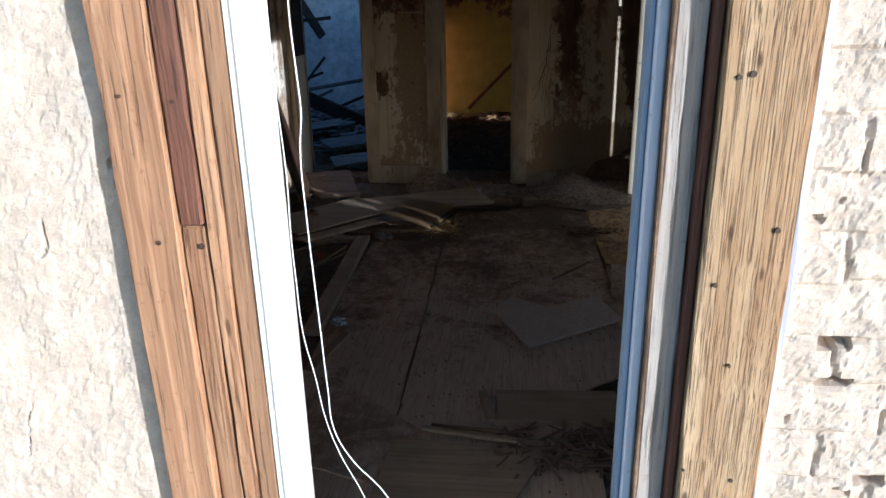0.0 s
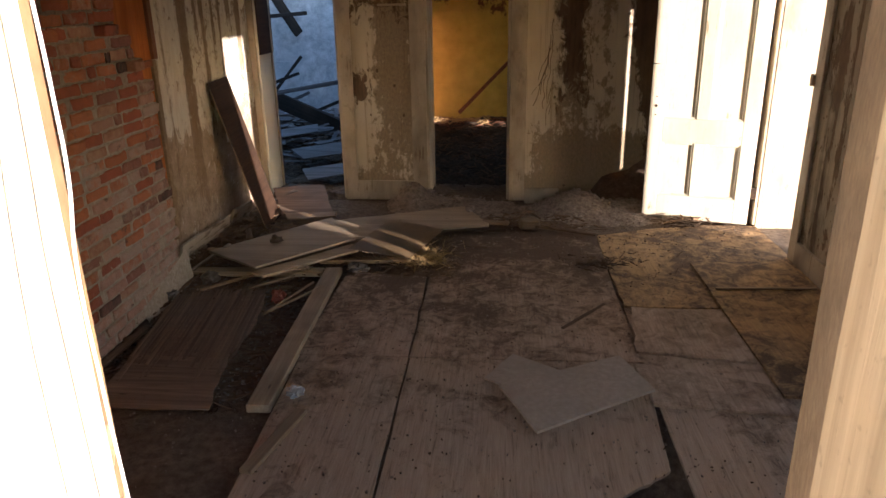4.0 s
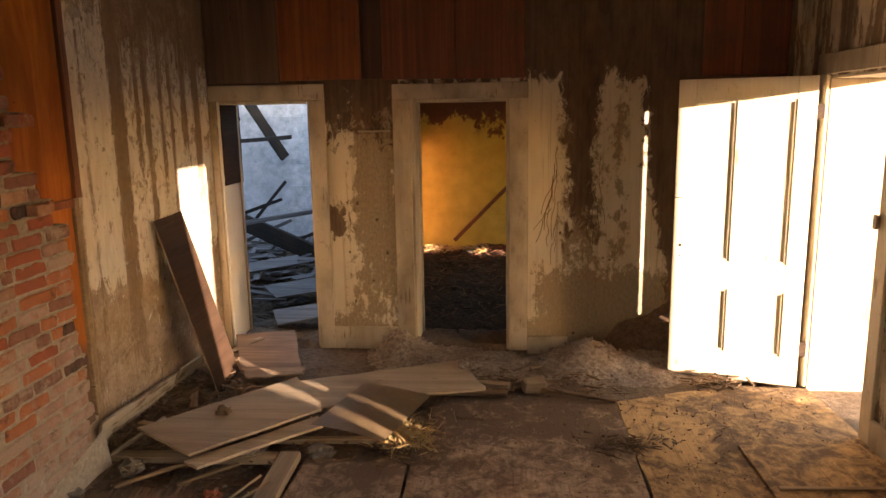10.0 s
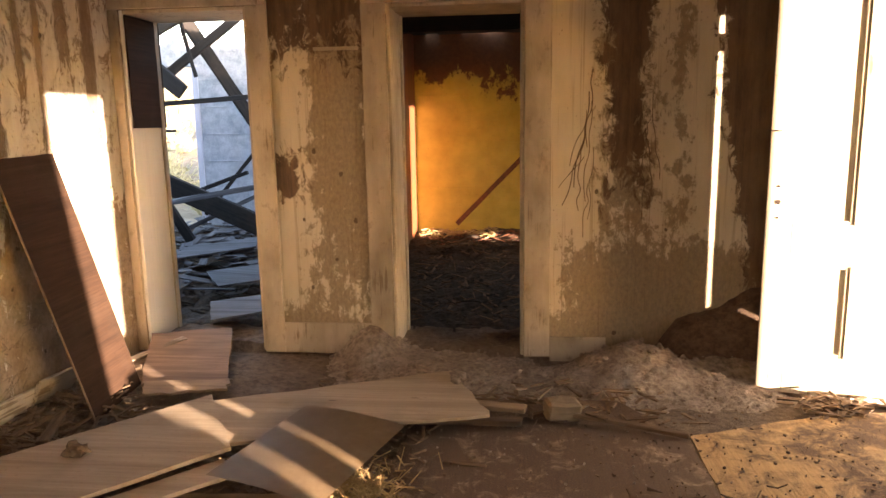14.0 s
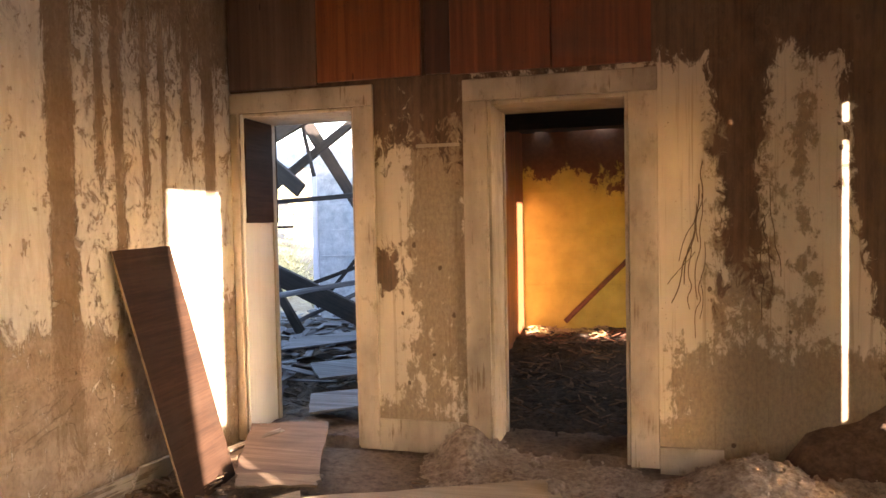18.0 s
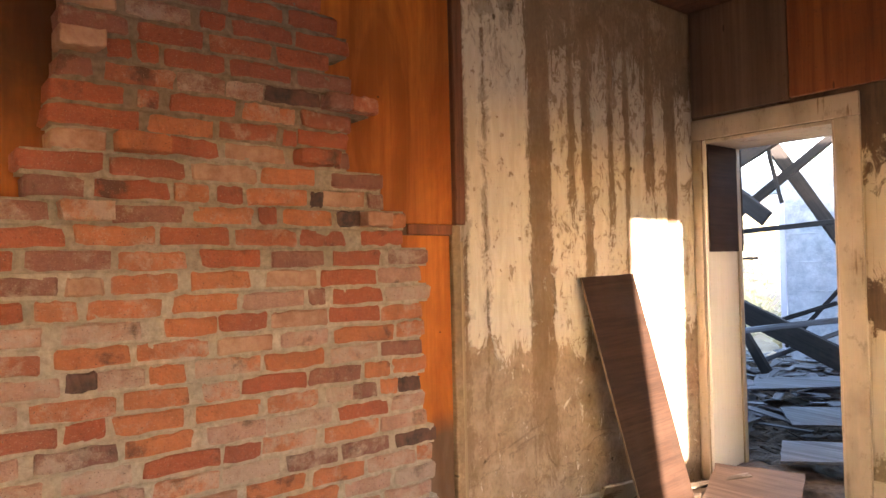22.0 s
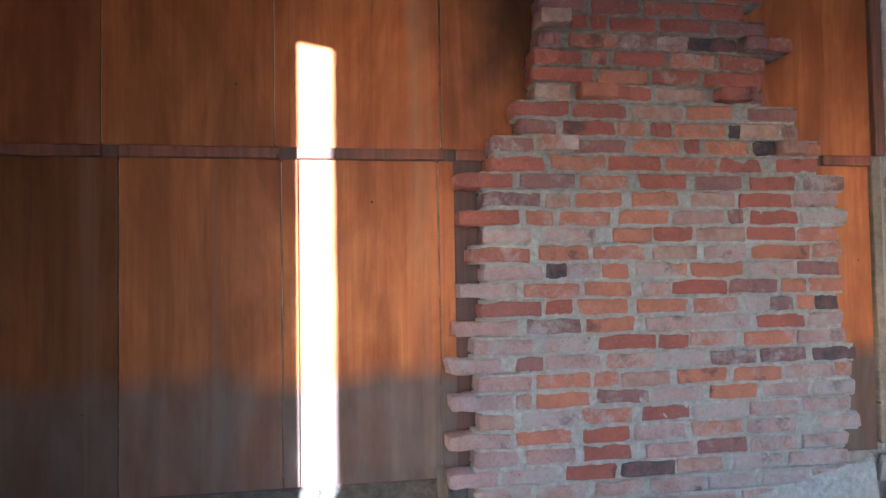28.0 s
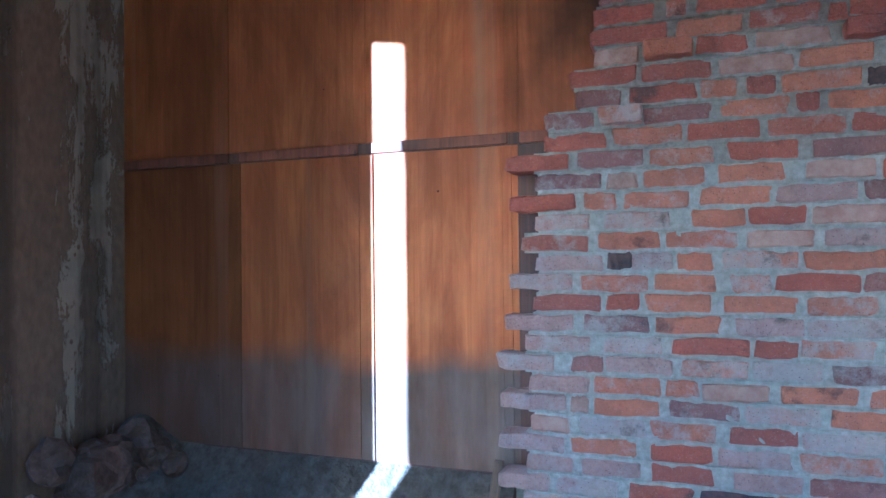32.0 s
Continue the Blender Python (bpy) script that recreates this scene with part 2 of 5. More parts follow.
    col = n.mix(n.ramp(rust, (0.0, 0), (0.42, 0.85)), col, n.mix(fine, (0.23, 0.080, 0.020), (0.36, 0.16, 0.05)))
    line = n.ramp(ribs, (0.40, 0.85), (0.48, 0))
    col = n.mix(line, col, (0.10, 0.05, 0.024))
    col = n.mix(n.ramp(fine, (0.3, 0.4), (0.55, 0)), col, (0.24, 0.14, 0.07))
    knots = n.ramp(n.cells(6, (2, 2, 0.7)), (0.045, 0.85), (0.085, 0))
    col = n.mix(knots, col, (0.08, 0.04, 0.02))
    return n.done(col, n.math("SUBTRACT", n.math("MULTIPLY", fine, 0.3), line), 0.9, 0.004)


M_WEATHERED_PALE = ribbed()
M_BLEACHED = timber("bleached grey frame wood", (0.34, 0.30, 0.26), (0.55, 0.49, 0.43), "Z", 90, 0.9, 0.8, 0.1, cracks=0.5)
# The stop's deep blue shade is put into its paint colour.
M_SHADE_BLUE = paint("frame paint in deep blue shade", (0.24, 0.31, 0.42), (0.3, 0.25, 0.2), 0.2, dirt=0.2)
M_JAMBWOOD = timber("bare tan jamb wood", (0.34, 0.245, 0.15), (0.50, 0.375, 0.245), "Z", 50, 0.85, 0.5, 0.2)
# Pale grey paint; its blue tint is skylit shade painted in.
M_SHADE_GREY = paint("pale grey frame paint tinted with blue shade", (0.60, 0.62, 0.70), (0.4, 0.33, 0.25), 0.26, dirt=0.15)
M_DARKPLY = timber("dark stained ply", (0.055, 0.024, 0.014), (0.15, 0.058, 0.03), "Z", 26, 0.6, 0.3, 0.5)
M_REDPLY = timber("red-brown ply", (0.13, 0.038, 0.015), (0.34, 0.105, 0.04), "Z", 26, 0.6, 0.3, 0.55)
M_ORANGEPLY = timber("varnished orange-red ply", (0.20, 0.050, 0.016), (0.50, 0.165, 0.050), "Z", 22, 0.55, 0.3, 0.5)
M_DULLPLY = timber("dull grey-brown ply", (0.09, 0.052, 0.034), (0.22, 0.135, 0.09), "Z", 22, 0.7, 0.3, 0.5)
M_HARDBOARD = timber("brown hardboard", (0.022, 0.0105, 0.006), (0.050, 0.025, 0.0145), "Y", 75, 0.8, 0.3, 0.3)
M_HARDBOARD.node_tree.nodes["Principled BSDF"].inputs["Specular IOR Level"].default_value = 0.2
M_SOFTWOOD = timber("dusty softwood", (0.25, 0.165, 0.10), (0.40, 0.285, 0.18), "X", 60, 0.85, 0.4, 0.5)
M_PALEWOOD = timber("pale dusty board wood", (0.43, 0.315, 0.21), (0.59, 0.455, 0.315), "X", 60, 0.85, 0.35, 0.35)
M_OLDWOOD = timber("old brown wood", (0.11, 0.066, 0.038), (0.29, 0.185, 0.11), "X", 40, 0.9, 0.8, 0.5)
M_CHARRED = timber("blackened rafter wood", (0.006, 0.005, 0.005), (0.022, 0.018, 0.016), "X", 40, 0.9, 0.8, 0.4)
M_GREYSHEET = speckle("grey composite sheet", (0.39, 0.305, 0.23), (0.52, 0.415, 0.32), 36, 0.8, 0.3, 0.004, True)
M_DIRT = speckle("earth litter", (0.105, 0.070, 0.046), (0.27, 0.195, 0.138), 26, 0.97, 1.0, 0.03)
M_BANK = speckle("red-brown earth", (0.075, 0.042, 0.026), (0.20, 0.125, 0.080), 24, 0.97, 1.0, 0.012)
M_RUBBLE = speckle("crumbled plaster earth", (0.18, 0.130, 0.096), (0.54, 0.435, 0.345), 28, 0.97, 1.0, 0.03)
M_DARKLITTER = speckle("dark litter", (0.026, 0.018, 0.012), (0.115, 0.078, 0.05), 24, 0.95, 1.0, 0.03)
M_DUST = speckle("pale grey dust", (0.085, 0.062, 0.042), (0.205, 0.158, 0.115), 22, 0.97, 1.0, 0.02)
M_STONE = speckle("grey stone", (0.12, 0.10, 0.085), (0.30, 0.26, 0.22), 20, 0.9, 0.6, 0.01, True)
M_STRAW = timber("dry straw", (0.30, 0.19, 0.08), (0.56, 0.39, 0.19), "X", 40, 0.8, 0.3, 0.1)
M_GRASS = timber("dry pale brush", (0.40, 0.36, 0.20), (0.62, 0.60, 0.42), "Z", 30, 0.9, 0.2, 0.0)
M_WIRE = Nodes("white cable", 0.45).done((0.78, 0.77, 0.74))
M_IRON = speckle("rusty iron", (0.03, 0.02, 0.015), (0.11, 0.06, 0.035), 60, 0.7, 0.4, 0.002, True)


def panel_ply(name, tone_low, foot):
    """Varnished orange ply; the lowest half metre or so is faded grey where water stood. tone_low, foot: lower where
    shade is painted in.
    """
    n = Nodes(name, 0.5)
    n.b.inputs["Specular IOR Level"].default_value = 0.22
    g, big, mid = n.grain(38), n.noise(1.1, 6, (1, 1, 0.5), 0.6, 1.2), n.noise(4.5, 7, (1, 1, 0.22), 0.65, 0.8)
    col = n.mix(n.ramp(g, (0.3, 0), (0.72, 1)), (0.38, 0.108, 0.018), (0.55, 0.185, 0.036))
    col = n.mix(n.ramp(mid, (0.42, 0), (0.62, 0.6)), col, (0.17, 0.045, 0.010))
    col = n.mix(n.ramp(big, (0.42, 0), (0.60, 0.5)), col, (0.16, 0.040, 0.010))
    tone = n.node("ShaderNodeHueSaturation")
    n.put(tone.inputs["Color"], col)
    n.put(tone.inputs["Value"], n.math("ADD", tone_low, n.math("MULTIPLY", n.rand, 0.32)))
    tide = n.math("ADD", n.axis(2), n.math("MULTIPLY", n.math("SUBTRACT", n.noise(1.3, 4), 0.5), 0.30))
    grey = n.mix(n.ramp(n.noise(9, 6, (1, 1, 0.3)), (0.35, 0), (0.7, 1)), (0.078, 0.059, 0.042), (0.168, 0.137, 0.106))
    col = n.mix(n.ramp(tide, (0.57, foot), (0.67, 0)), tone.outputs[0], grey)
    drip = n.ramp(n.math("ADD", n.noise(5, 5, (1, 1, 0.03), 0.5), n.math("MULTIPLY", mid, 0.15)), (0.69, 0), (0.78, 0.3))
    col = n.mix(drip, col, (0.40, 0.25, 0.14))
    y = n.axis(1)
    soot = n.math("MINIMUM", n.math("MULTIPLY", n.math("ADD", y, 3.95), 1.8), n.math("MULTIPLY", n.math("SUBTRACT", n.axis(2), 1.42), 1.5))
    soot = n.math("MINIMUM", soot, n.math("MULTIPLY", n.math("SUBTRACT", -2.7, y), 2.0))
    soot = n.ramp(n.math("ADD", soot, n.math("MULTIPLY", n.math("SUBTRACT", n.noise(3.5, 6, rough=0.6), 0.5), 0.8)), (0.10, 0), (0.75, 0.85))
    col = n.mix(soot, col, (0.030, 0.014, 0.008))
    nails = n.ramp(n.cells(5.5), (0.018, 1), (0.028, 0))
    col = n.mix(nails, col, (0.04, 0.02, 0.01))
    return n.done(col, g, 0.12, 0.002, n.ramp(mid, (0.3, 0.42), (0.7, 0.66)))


def floor_ply(name, deep, light, soil_most, banked=0.0):
    """Worn ply with trodden soil; banked: how much more soil lies towards the back wall."""
    n = Nodes(name, 0.88, own=not banked)
    g, speck, mottle = n.noise(85, 6, (1, 0.05, 1), 0.7, 0.6), n.noise(170, 4, (1, 1, 0.37), 0.7), n.noise(9, 10, (1.07, 0.93, 0.61), 0.74, 0.8)
    col = n.mix(n.ramp(g, (0.32, 0), (0.66, 1)), deep, light)
    col = n.mix(n.ramp(g, (0.34, 0.55), (0.41, 0)), col, tuple(c * 0.42 for c in deep))
    patch = n.noise(1.5, 10, (0.9, 1.1, 0.7), 0.72, 0.7)
    if banked:
        patch = n.math("ADD", patch, n.math("MULTIPLY", n.math("ADD", n.axis(1), 2.55), banked))
    soil = n.ramp(n.math("ADD", patch, n.math("MULTIPLY", n.math("SUBTRACT", mottle, 0.5), 1.0)), (0.38, 0), (0.62, soil_most))
    col = n.mix(soil, col, n.mix(n.ramp(speck, (0.35, 0), (0.7, 1)), (0.060, 0.031, 0.018), (0.185, 0.108, 0.062)))
    pale = n.ramp(n.noise(210, 3), (0.66, 0), (0.70, 0.55))
    col = n.mix(pale, col, (0.42, 0.31, 0.21))
    crumbs = n.ramp(speck, (0.60, 0), (0.66, 1))
    col = n.mix(n.math("MULTIPLY", crumbs, n.ramp(mottle, (0.42, 0), (0.58, 1))), col, (0.035, 0.024, 0.016))
    return n.done(col, n.math("ADD", n.math("ADD", g, n.math("MULTIPLY", crumbs, 0.8)), mottle), 0.7, 0.006)


def brick_clay(name, tones, dusty):
    """Old soft brick in one firing of four shades; dusty: how much pale lime scum lies on it."""
    n = Nodes(name, 0.9, own=True)
    base = n.ramp(n.rand, *((k / 3, tone) for k, tone in enumerate(tones)))
    fine, blot = n.noise(75, 7, rough=0.7), n.noise(8, 7, rough=0.65)
    col = n.mix(n.ramp(blot, (0.38, 0.55), (0.62, 0.0)), base, n.mix(0.55, base, (0.12, 0.05, 0.04)))
    col = n.mix(n.ramp(fine, (0.3, 0.5), (0.6, 0.0)), col, n.mix(0.5, col, (0.10, 0.04, 0.03)))
    scum = n.ramp(n.math("ADD", n.noise(13, 9, rough=0.74), n.math("MULTIPLY", n.math("SUBTRACT", n.rand, 0.5), 0.25)), (0.53 - dusty, 0), (0.70 - dusty, 0.75))
    col = n.mix(scum, col, n.mix(fine, (0.33, 0.245, 0.205), (0.56, 0.465, 0.395)))
    soot = n.ramp(n.noise(7, 7, rough=0.6), (0.60, 0), (0.69, 0.75))
    col = n.mix(soot, col, (0.07, 0.048, 0.042))
    pit = n.ramp(n.math("ADD", n.cells(95), n.math("MULTIPLY", n.noise(60, 3), 0.3)), (0.26, 0.7), (0.31, 0))
    col = n.mix(pit, col, (0.10, 0.045, 0.035))
    flecks = n.ramp(n.noise(260, 4, rough=0.7), (0.60, 0), (0.66, 0.5))
    col = n.mix(flecks, col, (0.58, 0.43, 0.36))
    return n.done(col, n.math("SUBTRACT", n.math("ADD", fine, n.math("MULTIPLY", blot, 0.9)), pit), 1.0, 0.010)


# Shaded copies of the ply paint in the light's fall-off towards the entry.
M_PANEL, M_PANEL_SHADED = panel_ply("varnished orange ply", 0.98, 0.84), panel_ply("shaded varnished ply", 0.42, 0.5)
M_PANEL_HALF_SHADED = panel_ply("half-shaded varnished ply", 0.74, 0.70)
M_FLOORPLY = floor_ply("worn floor ply under dust", (0.40, 0.275, 0.185), (0.56, 0.41, 0.29), 0.90, 0.13)
M_FLOORSCRAP = floor_ply("scrap of floor ply", (0.40, 0.275, 0.185), (0.58, 0.43, 0.31), 0.7)
M_TANPLY = floor_ply("dirty tan ply", (0.42, 0.25, 0.11), (0.62, 0.40, 0.195), 1.0)
RED = ((0.40, 0.110, 0.060), (0.44, 0.125, 0.066), (0.34, 0.105, 0.068), (0.43, 0.145, 0.080))
ORANGE = ((0.52, 0.180, 0.085), (0.56, 0.205, 0.098), (0.49, 0.175, 0.092), (0.55, 0.220, 0.115))
BROWN = ((0.28, 0.130, 0.105), (0.33, 0.140, 0.108), (0.24, 0.118, 0.102), (0.36, 0.155, 0.115))
DUSTY = ((0.50, 0.288, 0.222), (0.48, 0.305, 0.252), (0.52, 0.283, 0.205), (0.46, 0.291, 0.245))
M_BRICK, M_BRICK_ORANGE = brick_clay("old red brick", RED, -0.08), brick_clay("orange brick", ORANGE, 0.03)
M_BRICK_BROWN, M_BRICK_DUSTY = brick_clay("brown-fired brick", BROWN, 0.03), brick_clay("lime-dusted brick", DUSTY, 0.10)
M_BRICK_DARK = speckle("burnt brick", (0.04, 0.032, 0.032), (0.24, 0.105, 0.08), 11, 0.85, 0.7, 0.006, True)
M_BRICK_PALE = speckle("buff brick", (0.31, 0.15, 0.10), (0.50, 0.33, 0.24), 14, 0.9, 0.7, 0.006, True)
M_MORTAR = speckle("grey mortar", (0.335, 0.278, 0.222), (0.565, 0.487, 0.405), 38, 0.95, 1.0, 0.012)
# Two darker mortar copies paint in the dimmer light high on the chimney.
M_MORTAR_SHADED = speckle("shaded mortar", (0.17, 0.125, 0.095), (0.36, 0.285, 0.225), 34, 0.95, 1.0, 0.012)
M_MORTAR_HALF_SHADED = speckle("half-shaded mortar", (0.255, 0.205, 0.16), (0.465, 0.39, 0.32), 36, 0.95, 1.0, 0.012)


def adobe():
    n = Nodes("pale adobe", 0.95)
    a, b, c = n.noise(20, 10, (1, 1, 1.2), 0.66), n.noise(120, 6, rough=0.7), n.cells(34)
    col = n.mix(n.ramp(a, (0.35, 0), (0.62, 1)), (0.55, 0.445, 0.345), (0.66, 0.55, 0.435))
    col = n.mix(n.ramp(b, (0.32, 0.4), (0.5, 0)), col, (0.35, 0.27, 0.21))
    straw = n.ramp(n.noise(60, 3, (1, 1, 6), 0.5, 3), (0.66, 0), (0.70, 0.35))
    col = n.mix(straw, col, (0.44, 0.33, 0.22))
    pits = n.ramp(c, (0.05, 0), (0.12, 1))
    flake = n.ramp(a, (0.47, 0), (0.50, 1))
    return n.done(col, n.math("ADD", n.math("ADD", n.math("MULTIPLY", a, 0.7), n.math("MULTIPLY", b, 0.22)), n.math("ADD", n.math("MULTIPLY", pits, 0.10), n.math("MULTIPLY", flake, 0.07))), 0.7, 0.010)


def yellow_wall():
    """Yellow distemper with a brown burst of damp from the top and board joints."""
    n = Nodes("yellow distemper", 0.8)
    blot = n.noise(3.4, 11, (1, 1, 0.8), 0.74)
    high = n.math("MULTIPLY", n.math("SUBTRACT", n.axis(2), 1.75), 0.5)
    mask = n.ramp(n.math("ADD", blot, high), (0.50, 0), (0.535, 1))
    col = n.mix(n.ramp(n.noise(6, 5), (0.35, 0), (0.7, 0.6)), (0.68, 0.51, 0.12), (0.46, 0.31, 0.06))
    col = n.mix(mask, col, n.mix(n.noise(30, 4), (0.13, 0.05, 0.02), (0.27, 0.12, 0.045)))
    specks = n.ramp(n.cells(24), (0.05, 0.8), (0.09, 0))
    return n.done(n.mix(specks, col, (0.2, 0.1, 0.04)), mask, 0.3, 0.004)


M_ADOBE, M_YELLOW = adobe(), yellow_wall()
M_BLOCK = speckle("blue-grey concrete", (0.30, 0.34, 0.39), (0.58, 0.62, 0.66), 9, 0.9, 0.8, 0.02)
M_TIN = speckle("dull brown faced sheet", (0.29, 0.195, 0.11), (0.41, 0.295, 0.18), 8, 0.5, 0.15, 0.004, True)
M_GROUND = speckle("dry ground", (0.19, 0.145, 0.10), (0.31, 0.25, 0.18), 3, 0.95, 1.0, 0.05)


# ---- building helpers ----
def mesh(name, bm, material, smooth=False):
    me = bpy.data.meshes.new(name)
    bm.normal_update()
    bm.to_mesh(me)
    bm.free()
    for m in material if isinstance(material, (list, tuple)) else (material,):
        me.materials.append(m)
    if smooth:
        me.shade_smooth()
    return me


def thing(name, bm, material, label="", category="", group="", kind="", at=None, smooth=False):
    ob = new(name, mesh(name, bm, material, smooth))
    if at is not None:
        ob.matrix_world = at
    return tagged(ob, label, category, group, kind)


def empty(name, label="", category="", group="", kind="", at=None):
    ob = new(name)
    ob.empty_display_size = 0.1
    if at is not None:
        ob.matrix_world = at
    return tagged(ob, label, category, group, kind)


def part(name, bm, material, parent, label="", at=None, smooth=False):
    ob = new(name, bm if isinstance(bm, bpy.types.Mesh) else mesh(name, bm, material, smooth))
    ob.parent = parent
    if at is not None:
        ob.matrix_local = at
    return tagged(ob, label)


def block(x0, x1, y0, y1, z0, z1, bevel=0.0, bm=None):
    bm = bm or bmesh.new()
    made = bmesh.ops.create_cube(bm, size=1, matrix=Matrix.Translation(((x0 + x1) / 2, (y0 + y1) / 2, (z0 + z1) / 2)) @ Matrix.Diagonal((x1 - x0, y1 - y0, z1 - z0, 1)))
    if bevel:
        edges = {e for v in made["verts"] for e in v.link_edges}
        bmesh.ops.bevel(bm, geom=list(edges), offset=bevel, segments=1, affect="EDGES")
    return bm


def rough_block(sx, sy, sz, bevel=0.004, jitter=0.003, cuts=0, seed=0, warp=0.0):
    """A worn plank or block centred on its origin, lying along x."""
    bm = bmesh.new()
    bmesh.ops.create_cube(bm, size=1, matrix=Matrix.Diagonal((sx, sy, sz, 1)))
    if cuts:
        long = [e for e in bm.edges if abs(e.verts[0].co.x - e.verts[1].co.x) > sx * 0.5]
        bmesh.ops.subdivide_edges(bm, edges=long, cuts=cuts, use_grid_fill=True)
    bmesh.ops.bevel(bm, geom=[e for e in bm.edges if e.calc_face_angle(0) > 0.5], offset=bevel, segments=1, affect="EDGES")
    r = random.Random(seed)
    for v in bm.verts:
        v.co += Vector((r.uniform(-1, 1), r.uniform(-1, 1), r.uniform(-1, 1))) * jitter
        v.co.z += warp * (v.co.x / sx * 2) ** 2
    return bm


def sheet(points, thick, jitter=0.0, seed=0, split=1):
    """A thin flat piece with the outline given as (x, y), its underside at z = 0, edges a little ragged."""
    r = random.Random(seed)
    outline = []
    for (ax, ay), (bx, by) in zip(points, points[1:] + points[:1]):
        for k in range(split):
            w = k / split
            d = jitter if k else 0
            outline.append((ax + (bx - ax) * w + r.uniform(-d, d), ay + (by - ay) * w + r.uniform(-d, d)))
    bm = bmesh.new()
    low = [bm.verts.new((x, y, 0)) for x, y in outline]
    high = [bm.verts.new((x, y, thick)) for x, y in outline]
    bm.faces.new(high)
    bm.faces.new(low[::-1])
    for k in range(len(low)):
        j = (k + 1) % len(low)
        bm.faces.new((low[k], low[j], high[j], high[k]))
    if sum((a[0] * b[1] - b[0] * a[1]) for a, b in zip(outline, outline[1:] + outline[:1])) < 0:
        bmesh.ops.reverse_faces(bm, faces=bm.faces[:])
    return bm


def stick(a, b, ra, rb=None, sides=6, bm=None, bend=0.0, seed=0):
    """A tapering rod from a to b."""
    bm = bm or bmesh.new()
    a, b, rb = Vector(a), Vector(b), ra if rb is None else rb
    way = (b - a).normalized()
    side = way.orthogonal().normalized()
    up = way.cross(side)
    r = random.Random(seed)
    off = (side * r.uniform(-1, 1) + up * r.uniform(-1, 1)) * bend
    rings = []
    for w in (0, 0.5, 1) if bend else (0, 1):
        c, rad = a.lerp(b, w) + off * (1 - abs(2 * w - 1)), ra + (rb - ra) * w
        rings.append([bm.verts.new(c + (side * math.cos(k * math.tau / sides) + up * math.sin(k * math.tau / sides)) * rad) for k in range(sides)])
    for p, q in zip(rings, rings[1:]):
        for k in range(sides):
            bm.faces.new((p[k], p[(k + 1) % sides], q[(k + 1) % sides], q[k]))
    bm.faces.new(rings[0][::-1])
    bm.faces.new(rings[-1])
    return bm


def wall_mesh(u0, u1, z0, z1, d0, d1, holes, along="x", grid=0.0):
    """A wall with openings cut right through. u runs along the wall, d0..d1 is its depth; holes: (u0, u1, z0, z1)."""
    us = sorted({u0, u1, *[h[0] for h in holes], *[h[1] for h in holes]})
    zs = sorted({z0, z1, *[h[2] for h in holes], *[h[3] for h in holes]})
    us, zs = [u for u in us if u0 <= u <= u1], [z for z in zs if z0 <= z <= z1]
    solid = {}
    for i in range(len(us) - 1):
        for j in range(len(zs) - 1):
            u, z = (us[i] + us[i + 1]) / 2, (zs[j] + zs[j + 1]) / 2
            solid[i, j] = not any(h[0] < u < h[1] and h[2] < z < h[3] for h in holes)
    bm, seen = bmesh.new(), {}

    def v(i, j, d):
        if (i, j, d) not in seen:
            seen[i, j, d] = bm.verts.new((us[i], d, zs[j]) if along == "x" else (d, us[i], zs[j]))
        return seen[i, j, d]

    for (i, j), full in solid.items():
        if not full:
            continue
        bm.faces.new((v(i, j, d0), v(i + 1, j, d0), v(i + 1, j + 1, d0), v(i, j + 1, d0)))
        bm.faces.new((v(i, j, d1), v(i, j + 1, d1), v(i + 1, j + 1, d1), v(i + 1, j, d1)))
        for di, dj, a, b in ((-1, 0, (0, 0), (0, 1)), (1, 0, (1, 1), (1, 0)), (0, -1, (1, 0), (0, 0)), (0, 1, (0, 1), (1, 1))):
            if not solid.get((i + di, j + dj), False):
                p, q = (i + a[0], j + a[1]), (i + b[0], j + b[1])
                bm.faces.new((v(*p, d0), v(*q, d0), v(*q, d1), v(*p, d1)))
    bmesh.ops.recalc_face_normals(bm, faces=bm.faces[:])
    return bm


def height_sheet(x0, x1, y0, y1, nx, ny, height, skirt=None):
    """A ground sheet of nx by ny cells with heights from a function of x and y."""
    bm = bmesh.new()
    rows = [[bm.verts.new((x0 + (x1 - x0) * i / nx, y0 + (y1 - y0) * j / ny, height(x0 + (x1 - x0) * i / nx, y0 + (y1 - y0) * j / ny))) for i in range(nx + 1)] for j in range(ny + 1)]
    for a, b in zip(rows, rows[1:]):
        for i in range(nx):
            bm.faces.new((a[i], a[i + 1], b[i + 1], b[i]))
    return bm


def hill(x, y, cx, cy, rx, ry, h):
    d = ((x - cx) / rx) ** 2 + ((y - cy) / ry) ** 2
    return h * math.exp(-d)


def lumps(x, y, scale, size):
    return size * noise.fractal(Vector((x * scale, y * scale, 3.1)), 1.0, 2.0, 5)


# ---- ground and walls ----
def coords(near, far):
    return [-far, -far * 0.3, -far * 0.1, -90, -45, -28, -18, -12] + list(np.arange(-8, 8.1, near)) + [12, 18, 28, 45, 90, far * 0.1, far * 0.3, far]


def ground_height(x, y):
    rise = max(0.0, y - 8.0)
    return -0.16 + min(7.0, 0.16 * rise) + (0.25 * noise.noise(Vector((x * 0.3, y * 0.3, 0))) if y > 8 else 0.0)


gx, gb = coords(1.0, 3000), bmesh.new()
grid = [[gb.verts.new((x, y, ground_height(x, y))) for x in gx] for y in gx]
